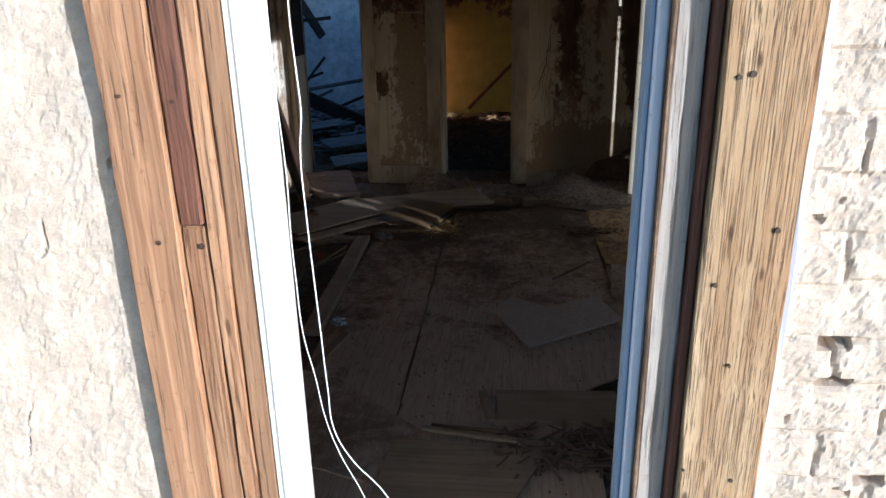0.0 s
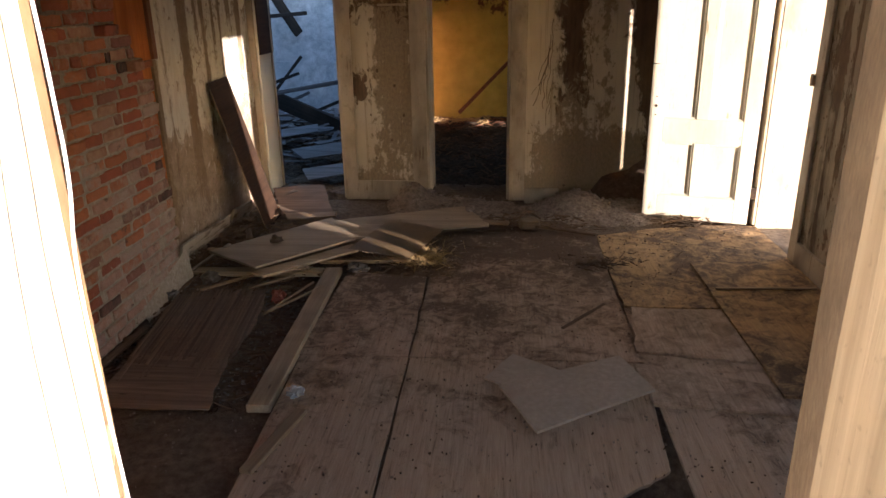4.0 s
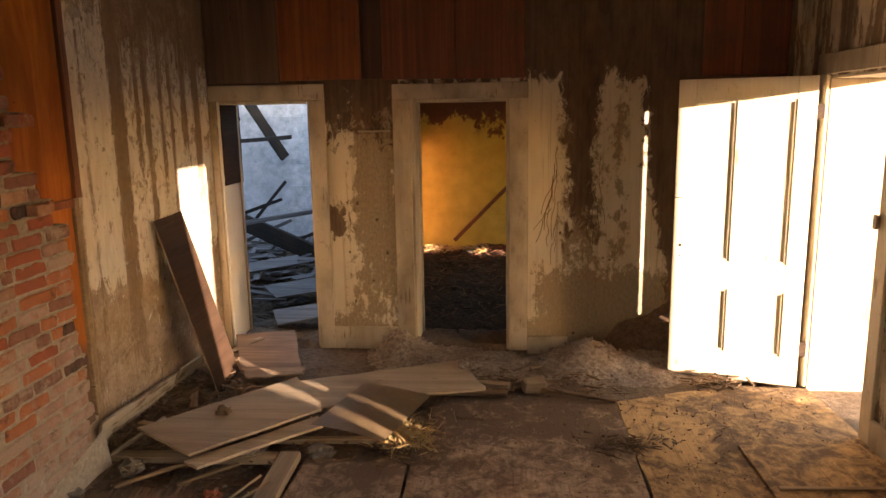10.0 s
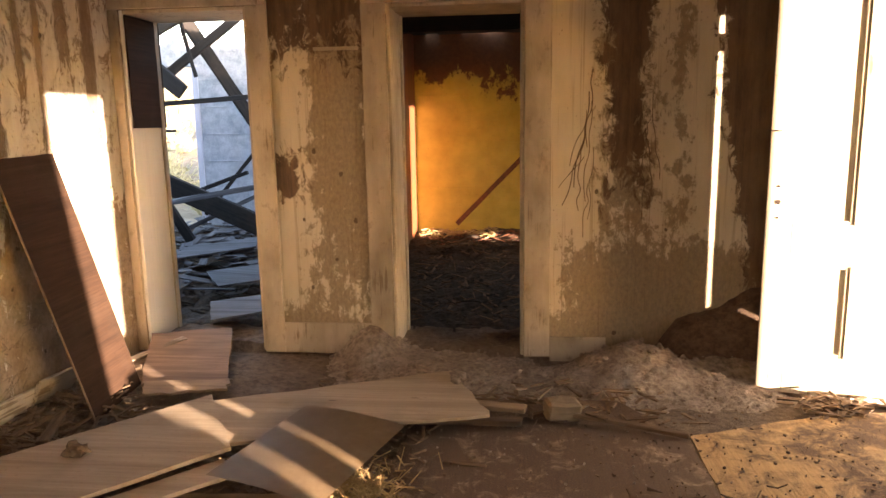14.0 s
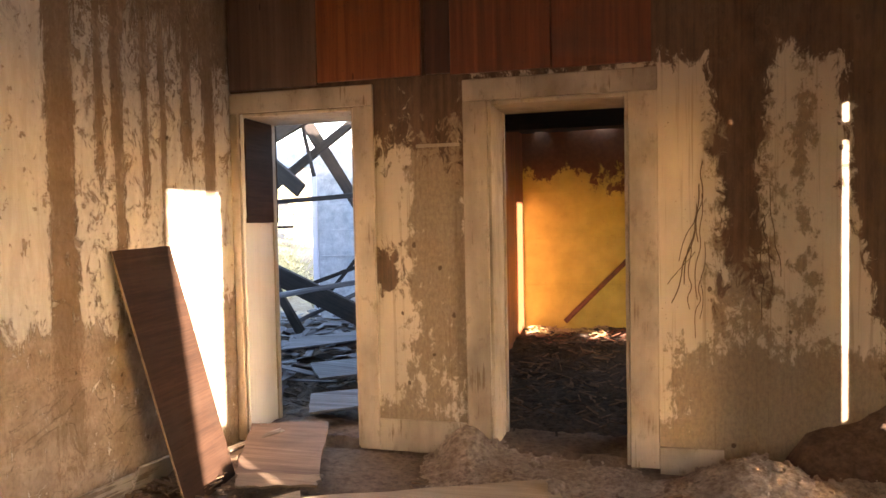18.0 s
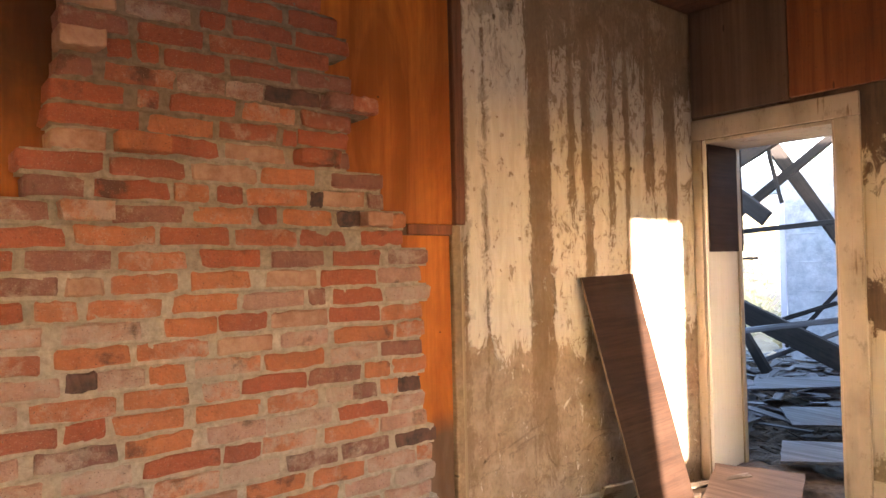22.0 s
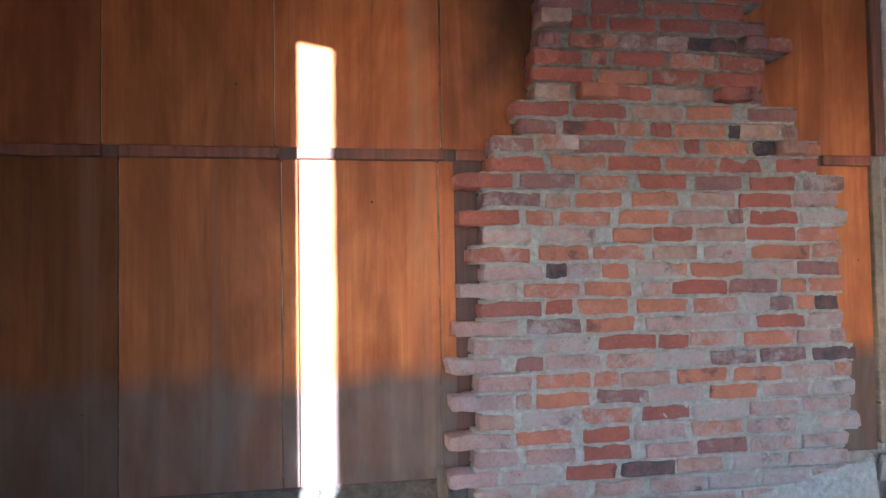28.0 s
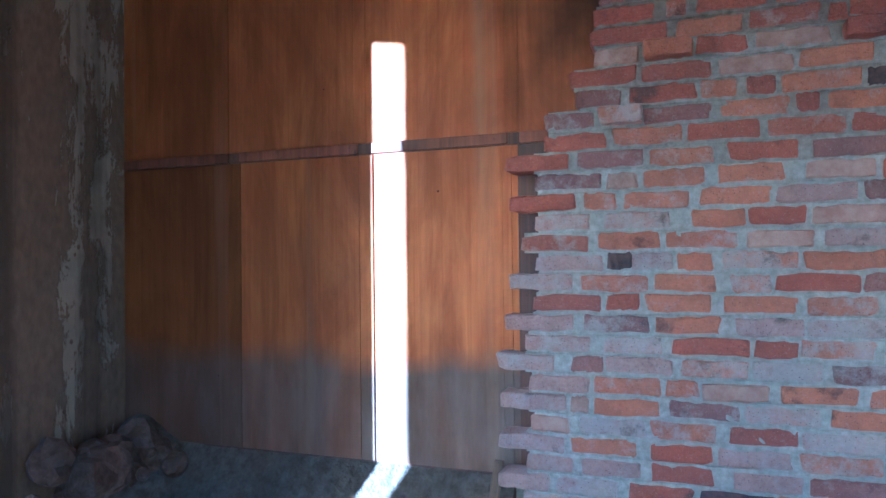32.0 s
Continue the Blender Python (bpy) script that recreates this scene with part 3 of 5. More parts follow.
for a, b in zip(grid, grid[1:]):
    for i in range(len(gx) - 1):
        gb.faces.new((a[i], a[i + 1], b[i + 1], b[i]))
thing("ground", gb, M_GROUND, "dry pale open ground round the house", "ground", kind="structure", smooth=True)

LEFT, RIGHT, ENTRY, TOP = -1.595, 2.79, -5.645, 2.78
thing("wall_left", wall_mesh(-6.17, 0.40, -0.2, TOP, -1.90, LEFT, [], "y"), M_PLASTER, "thick wall of cracked peeling plaster over mud", "wall", kind="structure")


def stained_plaster():
    """Cream plaster with broad brown columns of run-down mud, hair-fine runs and chips; soft shade low on the right
    painted in tan.
    """
    n = Nodes("mud-stained cream plaster", 0.9)
    x, z = n.axis(0), n.axis(2)
    ragged = n.math("ADD", n.math("MULTIPLY", n.math("SUBTRACT", n.noise(14, 12, (1, 1, 0.62), 0.74, 0.7), 0.5), 0.40), n.math("MULTIPLY", n.math("SUBTRACT", n.noise(5, 5, (1, 1, 0.4)), 0.5), 0.22))
    fine, runs = n.noise(50, 6, (1, 1, 0.6), 0.7), n.noise(40, 5, (1, 1, 0.022), 0.6)
    ragged = n.math("ADD", ragged, n.math("MULTIPLY", n.math("SUBTRACT", runs, 0.5), 0.05))

    def column(centre, half, low, fade=0.12):
        inside = n.math("SUBTRACT", half, n.math("ABSOLUTE", n.math("SUBTRACT", x, centre)))
        return n.math("MINIMUM", inside, n.math("MULTIPLY", n.math("SUBTRACT", z, low), fade))

    def cover(m, soft):
        return n.ramp(n.math("ADD", n.math("ADD", m, ragged), 0.5), (0.5 - soft, 0), (0.5 + soft, 1))

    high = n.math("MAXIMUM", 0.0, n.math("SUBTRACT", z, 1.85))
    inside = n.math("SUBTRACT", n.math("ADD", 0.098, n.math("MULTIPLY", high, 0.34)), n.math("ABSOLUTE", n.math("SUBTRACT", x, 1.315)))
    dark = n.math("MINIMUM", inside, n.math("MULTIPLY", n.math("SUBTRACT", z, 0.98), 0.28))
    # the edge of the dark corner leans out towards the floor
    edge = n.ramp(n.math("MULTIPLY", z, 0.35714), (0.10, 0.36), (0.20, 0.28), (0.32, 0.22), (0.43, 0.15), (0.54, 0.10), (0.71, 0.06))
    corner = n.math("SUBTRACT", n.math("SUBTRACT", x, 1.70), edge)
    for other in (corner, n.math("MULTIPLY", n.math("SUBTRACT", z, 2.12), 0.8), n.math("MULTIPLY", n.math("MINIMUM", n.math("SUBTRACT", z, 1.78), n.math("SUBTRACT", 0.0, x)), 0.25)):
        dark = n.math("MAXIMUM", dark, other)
    tan = n.math("MAXIMUM", n.math("MAXIMUM", column(-0.27, 0.20, 0.12), column(1.32, 0.13, 0.70, 0.3)), n.math("MULTIPLY", n.math("SUBTRACT", 0.27, z), 1.2))
    tan = n.math("MAXIMUM", tan, column(1.60, 0.020, 0.9))
    # Soft shade low on the right of the wall, painted in as tan.
    tan = n.math("MAXIMUM", tan, n.math("MINIMUM", n.math("MULTIPLY", n.math("SUBTRACT", x, 0.98), 1.2), n.math("MULTIPLY", n.math("SUBTRACT", 0.66, z), 1.0)))
    blot = n.math("SUBTRACT", 0.10, n.math("SQRT", n.math("ADD", n.math("POWER", n.math("ADD", x, 0.60), 2.0), n.math("POWER", n.math("MULTIPLY", n.math("SUBTRACT", z, 1.04), 0.7), 2.0))))
    dark = n.math("MAXIMUM", dark, n.math("MULTIPLY", blot, 0.9))
    cream = n.mix(n.ramp(n.noise(5, 6, (1, 1, 0.4)), (0.35, 0), (0.72, 0.75)), (0.66, 0.57, 0.43), (0.50, 0.41, 0.285))
    cream = n.mix(n.ramp(runs, (0.56, 0), (0.66, 0.5)), cream, (0.30, 0.215, 0.13))
    earth_shade_tan = n.mix(n.ramp(fine, (0.35, 0), (0.65, 1)), (0.17, 0.115, 0.066), (0.31, 0.225, 0.135))
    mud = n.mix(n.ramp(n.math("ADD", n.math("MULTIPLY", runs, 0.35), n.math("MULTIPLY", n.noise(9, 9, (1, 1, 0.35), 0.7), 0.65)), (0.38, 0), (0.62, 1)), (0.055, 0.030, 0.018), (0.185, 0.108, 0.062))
    chips = n.ramp(n.math("ADD", n.cells(8, (1, 1, 0.8)), n.math("MULTIPLY", n.noise(24, 4), 0.22)), (0.20, 0.9), (0.215, 0))
    dots = n.ramp(n.cells(38), (0.10, 0.7), (0.14, 0))
    tan = n.math("ADD", tan, n.math("MULTIPLY", n.math("SUBTRACT", n.noise(11, 10, (1, 1, 0.7), 0.75), 0.5), 0.62))
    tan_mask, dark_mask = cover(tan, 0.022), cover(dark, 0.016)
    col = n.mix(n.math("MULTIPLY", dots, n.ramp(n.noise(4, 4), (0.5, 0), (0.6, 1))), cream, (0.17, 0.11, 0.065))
    col = n.mix(n.math("MULTIPLY", tan_mask, 0.8), col, earth_shade_tan)
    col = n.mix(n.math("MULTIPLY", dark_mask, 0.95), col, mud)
    col = n.mix(chips, col, (0.12, 0.078, 0.045))
    h = n.math("SUBTRACT", n.math("MULTIPLY", fine, 0.55), n.math("ADD", n.math("MULTIPLY", tan_mask, 0.35), chips))
    return n.done(col, h, 0.8, 0.007)


M_STAINED = stained_plaster()
DOOR_A, DOOR_B = (-1.537, -0.787), (0.003, 0.760)      # the two inner doorways
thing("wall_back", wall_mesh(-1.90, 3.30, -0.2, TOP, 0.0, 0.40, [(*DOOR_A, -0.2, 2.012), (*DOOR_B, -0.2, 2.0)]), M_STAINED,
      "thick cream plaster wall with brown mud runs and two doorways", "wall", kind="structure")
thing("wall_right", wall_mesh(-6.17, 0.0, -0.2, TOP, RIGHT, 3.29, [(-1.52, -0.71, -0.2, 2.08), (-4.31, -3.447, 0.36, 2.126)], "y"), M_PLASTER_BACK,
      "thick stained plaster wall with a doorway and a window opening", "wall", kind="structure")
thing("wall_entry", wall_mesh(-1.90, 3.30, -0.2, TOP, -6.13, ENTRY, [(0.125, 1.125, -0.2, 2.24)]), [M_PLASTER_ENTRY, M_ADOBE],
      "thick adobe entrance wall with an open doorway", "wall", kind="structure")
for f in bpy.data.objects["wall_entry"].data.polygons:
    f.material_index = 1 if f.center.y < -6.0 else 0


def ceiling_boards():
    bm = bmesh.new()
    for k in range(34):
        y = -6.14 + k * 0.193
        block(-1.89, 3.29, y, y + 0.189, TOP + 0.002, TOP + 0.03, 0, bm)
    block(-1.9, 3.3, -6.17, 0.42, TOP + 0.03, TOP + 0.12, 0, bm)
    return bm


thing("ceiling", ceiling_boards(), M_DARKPLY, "dark board ceiling", "ceiling", kind="structure")


# adobe skin on the outside, eroded courses beside the doorway
def terrace(v, steps):
    """Levels with short steep steps between them, like layers broken off."""
    k = v * steps
    f = k - math.floor(k)
    return (math.floor(k) + min(1.0, max(0.0, (f - 0.42) / 0.16))) / steps


def adobe_skin(x0, x1, seed, courses, face):
    nx, nz = int((x1 - x0) / 0.0065), int(2.6 / 0.0075)
    bm = bmesh.new()
    rows = []
    for j in range(nz + 1):
        z, row = -0.15 + 2.75 * j / nz, []
        for i in range(nx + 1):
            x = x0 + (x1 - x0) * i / nx
            f = noise.fractal(Vector((x * 11, seed, z * 11)) if courses else Vector((x * 7, seed, z * 5)), 0.9, 2.1, 5)
            d = (0.007 if courses else 0.0052) * terrace(f, 3) + 0.0018 * f + 0.0008 * noise.noise(Vector((x * 70, seed, z * 70)))
            if courses:
                wob = 0.010 * noise.fractal(Vector((x * 9, 1.0, z * 9)), 1.0, 2.0, 3)
                row_at = (z + wob) / 0.107
                lane = math.floor(row_at)
                col_at = (x + wob + (lane % 2) * 0.12 + 0.05 * noise.noise(Vector((lane * 7.3, 0, 0)))) / 0.25
                gz, gx = abs(row_at - round(row_at)) * 0.107, abs(col_at - round(col_at)) * 0.25
                eat = noise.noise(Vector((x * 6, 8.0, z * 6)))
                wide = 0.004 + 0.010 * max(0.0, eat + 0.35)
                d -= 0.008 * min(1.0, max(0.0, (wide - min(gz, gx)) / 0.004))
                if gz < 0.016 and gx < 0.03 and noise.noise(Vector((round(col_at) * 5.1, lane * 3.7, 4.0))) > 0.30:
                    d -= 0.04
                d -= 0.013 if noise.fractal(Vector((x * 8, 3.0, z * 13)), 1.0, 2.0, 4) > 0.66 else 0.0
                d += 0.008 * noise.noise(Vector((math.floor(col_at) * 3.3, lane * 2.9, 1.0)))
            else:
                crack = abs(noise.fractal(Vector((x * 5.0, seed + 9, z * 2.4)), 1.0, 2.0, 3))
                d -= 0.022 * math.exp(-(crack / 0.012) ** 2) if noise.noise(Vector((x * 3, seed + 6, z * 3))) > 0.02 else 0.0
            row.append(bm.verts.new((x, face - d, z)))
        rows.append(row)
    for a, b in zip(rows, rows[1:]):
        for i in range(nx):
            bm.faces.new((a[i], a[i + 1], b[i + 1], b[i]))
    return bm


entry = bpy.data.objects["wall_entry"]
part("adobe_render", adobe_skin(-1.1, 0.13, 2.0, False, -6.232), M_ADOBE, entry, "bleached flaking mud render")
part("adobe_bricks", adobe_skin(1.15, 2.35, 5.0, True, -6.192), M_ADOBE, entry, "eroded pale adobe bricks")


# ---- the entrance doorway ----
def board(x0, x1, y0, y1, z0, z1, seed=0, ragged=0.0015, cuts=10):
    """An upright board with slightly uneven worn edges."""
    bm = bmesh.new()
    bmesh.ops.create_cube(bm, size=1, matrix=Matrix.Translation(((x0 + x1) / 2, (y0 + y1) / 2, (z0 + z1) / 2)) @ Matrix.Diagonal((x1 - x0, y1 - y0, z1 - z0, 1)))
    bmesh.ops.subdivide_edges(bm, edges=[e for e in bm.edges if abs(e.verts[0].co.z - e.verts[1].co.z) > 0.5 * (z1 - z0)], cuts=cuts)
    bmesh.ops.bevel(bm, geom=[e for e in bm.edges if e.calc_face_angle(0) > 0.5], offset=min(0.004, (x1 - x0) / 5, (y1 - y0) / 5), segments=1, affect="EDGES")
    r = random.Random(seed)
    for v in bm.verts:
        v.co.x += r.uniform(-1, 1) * ragged
        v.co.y += r.uniform(-1, 1) * ragged
    return bm


frame_out = empty("door_frame", "weathered timber frame of the entrance doorway", "door frame", kind="structure")
part("casing_board", board(0.0351, 0.1398, -6.275, -6.149, -0.1, 2.42, 1, 0.002, 24), M_WEATHERED, frame_out, "wide sun-worn casing board")
part("casing_board", board(0.1431, 0.1892, -6.267, -6.149, 1.523, 2.42, 2, 0.002, 12), M_WEATHERED_RED, frame_out, "red-brown split board")
part("casing_board", board(0.1433, 0.1893, -6.261, -6.149, -0.1, 1.52, 3, 0.002, 20), M_WEATHERED, frame_out, "sun-worn board with a long split")
part("casing_board", board(0.1935, 0.2270, -6.263, -6.149, -0.1, 2.42, 4, 0.002, 20), M_WEATHERED, frame_out)
part("casing_board", board(0.2301, 0.2720, -6.261, -6.175, -0.1, 2.42, 5, 0.001, 20), M_WEATHERED, frame_out)


def splay(xa, ya, xb, yb, thick, z0, z1):
    """A jamb lining between two plan points, thick to the left of the way from a to b."""
    a, b = Vector((xa, ya)), Vector((xb, yb))
    side = Vector((-(b - a).y, (b - a).x)).normalized() * thick
    return sheet([tuple(a), tuple(b), tuple(b + side), tuple(a + side)], z1 - z0), Matrix.Translation((0, 0, z0))


bm, m = splay(0.293, -6.253, 0.175, -5.740, 0.010, -0.1, 2.24)
part("jamb_lining", bm, M_WHITE, frame_out, "sunlit white-painted jamb", m)
for k, (xa, xb, ya) in enumerate(((0.2730, 0.2777, -6.263), (0.2785, 0.2848, -6.259), (0.2854, 0.2920, -6.263))):
    part("bead", board(xa, xb, ya, -6.15, -0.1, 2.24, 90 + k, 0.0003, 12), M_WHITE, frame_out)
part("casing_board", board(1.1125, 1.2685, -6.222, -6.149, -0.1, 2.42, 6, 0.0025, 24), M_WEATHERED_PALE, frame_out, "bleached deeply grained casing board")
part("casing_board", board(1.2703, 1.2853, -6.208, -6.149, -0.1, 2.42, 7, 0.002, 20), M_SHADE_GREY, frame_out)
part("inner_stop", board(1.0938, 1.1099, -6.202, -6.140, -0.1, 2.4, 8, 0.001, 20), M_WEATHERED_RED, frame_out, "dark edge board")
part("frame_face", board(1.0356, 1.0926, -6.180, -6.080, -0.1, 2.3, 9, 0.0015, 20), M_BLEACHED, frame_out, "bleached frame board")
part("bead", board(1.0287, 1.0341, -6.196, -6.110, -0.1, 2.3, 15, 0.001, 24), M_OLDWOOD, frame_out)
part("jamb_lining", board(1.0054, 1.0274, -6.176, -6.110, -0.1, 2.3, 10, 0.0008, 20), M_SHADE_GREY, frame_out, "pale grey painted jamb edge tinted lavender for shade")
part("jamb_lining", board(0.9951, 1.0044, -6.164, -6.110, -0.1, 2.3, 16, 0.0006, 20), M_SHADE_BLUE, frame_out, "narrow stop coloured as deep blue shade")
part("jamb_lining", board(1.0407, 1.0727, -6.079, -5.850, -0.1, 2.3, 11, 0.001, 20), M_JAMBWOOD, frame_out, "bare tan jamb board")
bm, m = splay(1.121, -5.625, 1.044, -5.847, 0.03, -0.1, 2.24)
part("jamb_lining", bm, M_SOFTWOOD, frame_out, "bare softwood jamb lining", m)
part("head_board", block(0.03, 1.27, -6.26, -6.15, 2.421, 2.56, 0.004), M_WEATHERED, frame_out)
part("head_lining", block(0.065, 1.12, -6.125, -5.645, 2.16, 2.239, 0.002), M_WHITE, frame_out)
part("threshold", block(0.17, 1.11, -6.15, -5.60, -0.06, -0.02, 0.008), M_OLDWOOD, frame_out, "worn threshold board")
for k, (x, z, y) in enumerate(((0.072, 1.764, -6.276), (0.103, 1.492, -6.276), (0.179, 1.481, -6.262), (0.166, 1.753, -6.268), (1.139, 1.404, -6.223), (1.236, 1.512, -6.223), (1.182, 1.237, -6.223), (1.139, 1.781, -6.223), (1.161, 1.786, -6.223), (1.118, 0.995, -6.223), (1.215, 0.974, -6.223))):
    part("nail", stick((x, y + 0.004, z), (x, y - 0.003, z), 0.0035 + 0.001 * (k % 3), sides=8), M_IRON, frame_out)


def cable(points, radius, name, label, material=M_WIRE, category="cable", group=""):
    cu = bpy.data.curves.new(name, "CURVE")
    cu.dimensions, cu.bevel_depth, cu.bevel_resolution = "3D", radius, 2
    s = cu.splines.new("BEZIER")
    s.bezier_points.add(len(points) - 1)
    for p, q in zip(s.bezier_points, points):
        p.co, p.handle_left_type, p.handle_right_type = q, "AUTO", "AUTO"
    cu.materials.append(material)
    return tagged(new(name, cu), label, category, group)


cable([(0.262, -5.80, 2.22), (0.258, -5.84, 1.893), (0.266, -5.85, 1.76), (0.272, -5.86, 1.67), (0.262, -5.86, 1.58), (0.263, -5.86, 1.423), (0.267, -5.86, 1.29), (0.273, -5.86, 1.134), (0.280, -5.86, 0.935), (0.288, -5.86, 0.812), (0.327, -5.86, 0.723), (0.416, -5.86, 0.611), (0.49, -5.84, 0.42), (0.52, -5.8, 0.12), (0.45, -5.78, -0.01)], 0.0019, "loose_cable", "thin white cable hanging inside the entrance jamb")
cable([(0.20, -5.80, 2.22), (0.215, -5.86, 1.75), (0.236, -5.90, 1.531), (0.233, -5.90, 1.378), (0.235, -5.90, 1.26), (0.240, -5.90, 1.121), (0.262, -5.90, 0.992), (0.279, -5.90, 0.873), (0.308, -5.90, 0.769), (0.369, -5.90, 0.625), (0.42, -5.88, 0.40), (0.44, -5.86, 0.12), (0.38, -5.82, -0.01)], 0.0015, "loose_cable", "second thin white cable hanging inside the entrance jamb")


# ---- inner doorways ----
def inner_frame(x0, x1, left, right, head, top, label, depth=0.40):
    f = empty("door_frame", label, "door frame", kind="structure")
    part("side_casing", board(left, x0, -0.022, -0.001, 0.0, top, 21), M_CASING, f)
    part("side_casing", board(x1, right, -0.022, -0.001, 0.0, top, 22), M_CASING, f)
    part("head_casing", block(left, right, -0.024, -0.001, top + 0.001, head, 0.004), M_CASING, f)
    part("jamb_lining", board(x0 + 0.001, x0 + 0.02, 0.002, depth + 0.01, 0.0, top, 23), M_WHITE if x0 < -1 else M_CASING, f)
    part("jamb_lining", board(x1 - 0.02, x1 - 0.001, 0.002, depth + 0.01, 0.0, top, 24), M_CASING, f)
    part("head_lining", block(x0 + 0.021, x1 - 0.021, 0.002, depth + 0.01, top - 0.02, top - 0.001, 0.002), M_CASING, f)
    part("door_stop", board(x0 + 0.021, x0 + 0.035, depth - 0.06, depth - 0.02, 0.0, top - 0.02, 25), M_CASING, f)
    return f


frame_a = inner_frame(*DOOR_A, -1.592, -0.664, 2.130, 2.008, "cream-painted doorway to the roofless room")
inner_frame(*DOOR_B, -0.133, 0.908, 2.116, 1.996, "cream-painted doorway to the yellow room")
thing("hardboard_sheet", board(-1.516, -1.505, 0.012, 0.405, 1.345, 1.985, 31), M_HARDBOARD, "dark hardboard piece covering the upper jamb", "board")

# ply sheets above the doorways
over = empty("upper_cladding", "stained dark ply sheets nailed above the doorways", "cladding", kind="structure")
for k, (x0, x1, z0, mat) in enumerate(((-1.585, -1.005, 2.146, M_DULLPLY), (-1.002, -0.368, 2.158, M_ORANGEPLY), (-0.345, -0.20, 2.16, M_DARKPLY), (-0.197, 0.36, 2.15, M_REDPLY), (0.363, 0.88, 2.145, M_REDPLY), (2.18, 2.46, 2.13, M_REDPLY), (2.463, 2.785, 2.13, M_REDPLY))):
    part("sheet", board(x0, x1, -0.03 if k % 2 else -0.027, -0.002, z0, TOP - 0.003, 40 + k), mat, over)
thing("batten", block(-0.41, -0.155, -0.018, -0.001, 1.754, 1.772, 0.003), M_CASING, "thin wooden batten on the wall", "batten")
for x0, x1, z0, z1 in ((-0.662, -0.136, 0.0, 0.185), (0.911, 1.228, -0.06, 0.116)):
    thing("baseboard", block(x0, x1, -0.02, -0.001, z0, z1, 0.003), M_CASING, "dirty cream skirting board piece", "baseboard", kind="structure")


# dry roots that hang down the plaster
rr = random.Random(14)
for x0, z0, x1, z1 in ((1.12, 1.50, 1.03, 0.98), (1.13, 1.45, 1.09, 0.90), (1.10, 1.30, 0.98, 0.88), (1.08, 1.20, 1.05, 0.85), (1.135, 1.2, 1.12, 0.80), (1.44, 1.5, 1.50, 1.02), (1.435, 1.35, 1.43, 1.15), (1.09, 1.15, 0.95, 0.98), (1.13, 1.62, 1.10, 1.2), (1.11, 1.4, 1.0, 1.1), (1.42, 1.3, 1.47, 0.95), (1.40, 1.2, 1.42, 0.8), (1.12, 1.0, 1.08, 0.7)):
    way = [(x0 + (x1 - x0) * k / 6 + rr.uniform(-0.012, 0.012), -0.003, z0 + (z1 - z0) * k / 6) for k in range(7)]
    cable(way, rr.uniform(0.0018, 0.0034), "dry_root", "thin dry brown root clinging to the plaster", M_OLDWOOD, "root", "roots on the back wall")

# ---- the white panelled door and its doorway ----
HINGE, FREE = Vector((2.720, -0.726, 0.0)), Vector((1.918, -0.458, 0.0))
wide = (FREE - HINGE).length
leaf_turn = math.degrees(math.atan2((FREE - HINGE).y, (FREE - HINGE).x))
leaf = empty("panel_door", "sun-bleached cream-white four-panel door standing open", "door", at=pose(HINGE.x, HINGE.y, 0.004, 0, 0, leaf_turn))
H = 2.08


def leaf_part(name, u0, u1, z0, z1, y0=-0.02, y1=0.02, bevel=0.003, mat=None, label=""):
    return part(name, block(u0, u1, y0, y1, z0, z1, bevel), mat or M_LEAF, leaf, label)


leaf_part("stile", 0.0, 0.115, 0.0, H)
leaf_part("stile", wide - 0.115, wide, 0.0, H)
leaf_part("rail", 0.116, wide - 0.116, 0.0, 0.20)
leaf_part("rail", 0.116, wide - 0.116, 0.65, 0.845)
leaf_part("rail", 0.116, wide - 0.116, 1.935, H)
mid = wide / 2
for z0, z1 in ((0.201, 0.649), (0.846, 1.934)):
    leaf_part("mullion", mid - 0.05, mid + 0.05, z0, z1)
    for u0, u1 in ((0.116, mid - 0.051), (mid + 0.051, wide - 0.116)):
        leaf_part("panel", u0 - 0.004, u1 + 0.004, z0 - 0.004, z1 + 0.004, -0.006, 0.006, 0.0)
        for a, b, c, d in ((u0, u0 + 0.016, z0, z1), (u1 - 0.016, u1, z0, z1), (u0 + 0.017, u1 - 0.017, z0, z0 + 0.016), (u0 + 0.017, u1 - 0.017, z1 - 0.016, z1)):
            leaf_part("moulding", a, b, c, d, 0.0065, 0.015, 0.003)
for z, r in ((1.02, 0.006), (0.945, 0.012), (0.87, 0.006)):
    part("lock_hole", stick((wide - 0.05, 0.021, z), (wide - 0.05, 0.0225, z), r, sides=10), M_IRON, leaf, "dark hole of a missing lock")
for z in (0.22, 1.81):
    part("hinge", block(-0.046, 0.004, -0.024, 0.012, z, z + 0.09, 0.003), M_IRON, leaf, "rusty hinge leaf")
part("nail", stick((wide - 0.05, 0.02, 1.28), (wide + 0.01, 0.05, 1.285), 0.003), M_IRON, leaf)

frame_r = empty("door_frame", "sunlit cream-painted frame of the side doorway", "door frame", kind="structure")
part("jamb_lining", block(2.792, 3.29, -0.728, -0.711, -0.05, 2.06, 0.002), M_CASING, frame_r)
part("jamb_lining", block(2.792, 3.29, -1.519, -1.502, -0.05, 2.06, 0.002), M_CASING, frame_r)
part("head_lining", block(2.792, 3.29, -1.501, -0.729, 2.062, 2.079, 0.002), M_CASING, frame_r)
part("side_casing", block(2.766, 2.789, -1.62, -1.502, 0.0, 2.09, 0.004), M_CASING, frame_r)
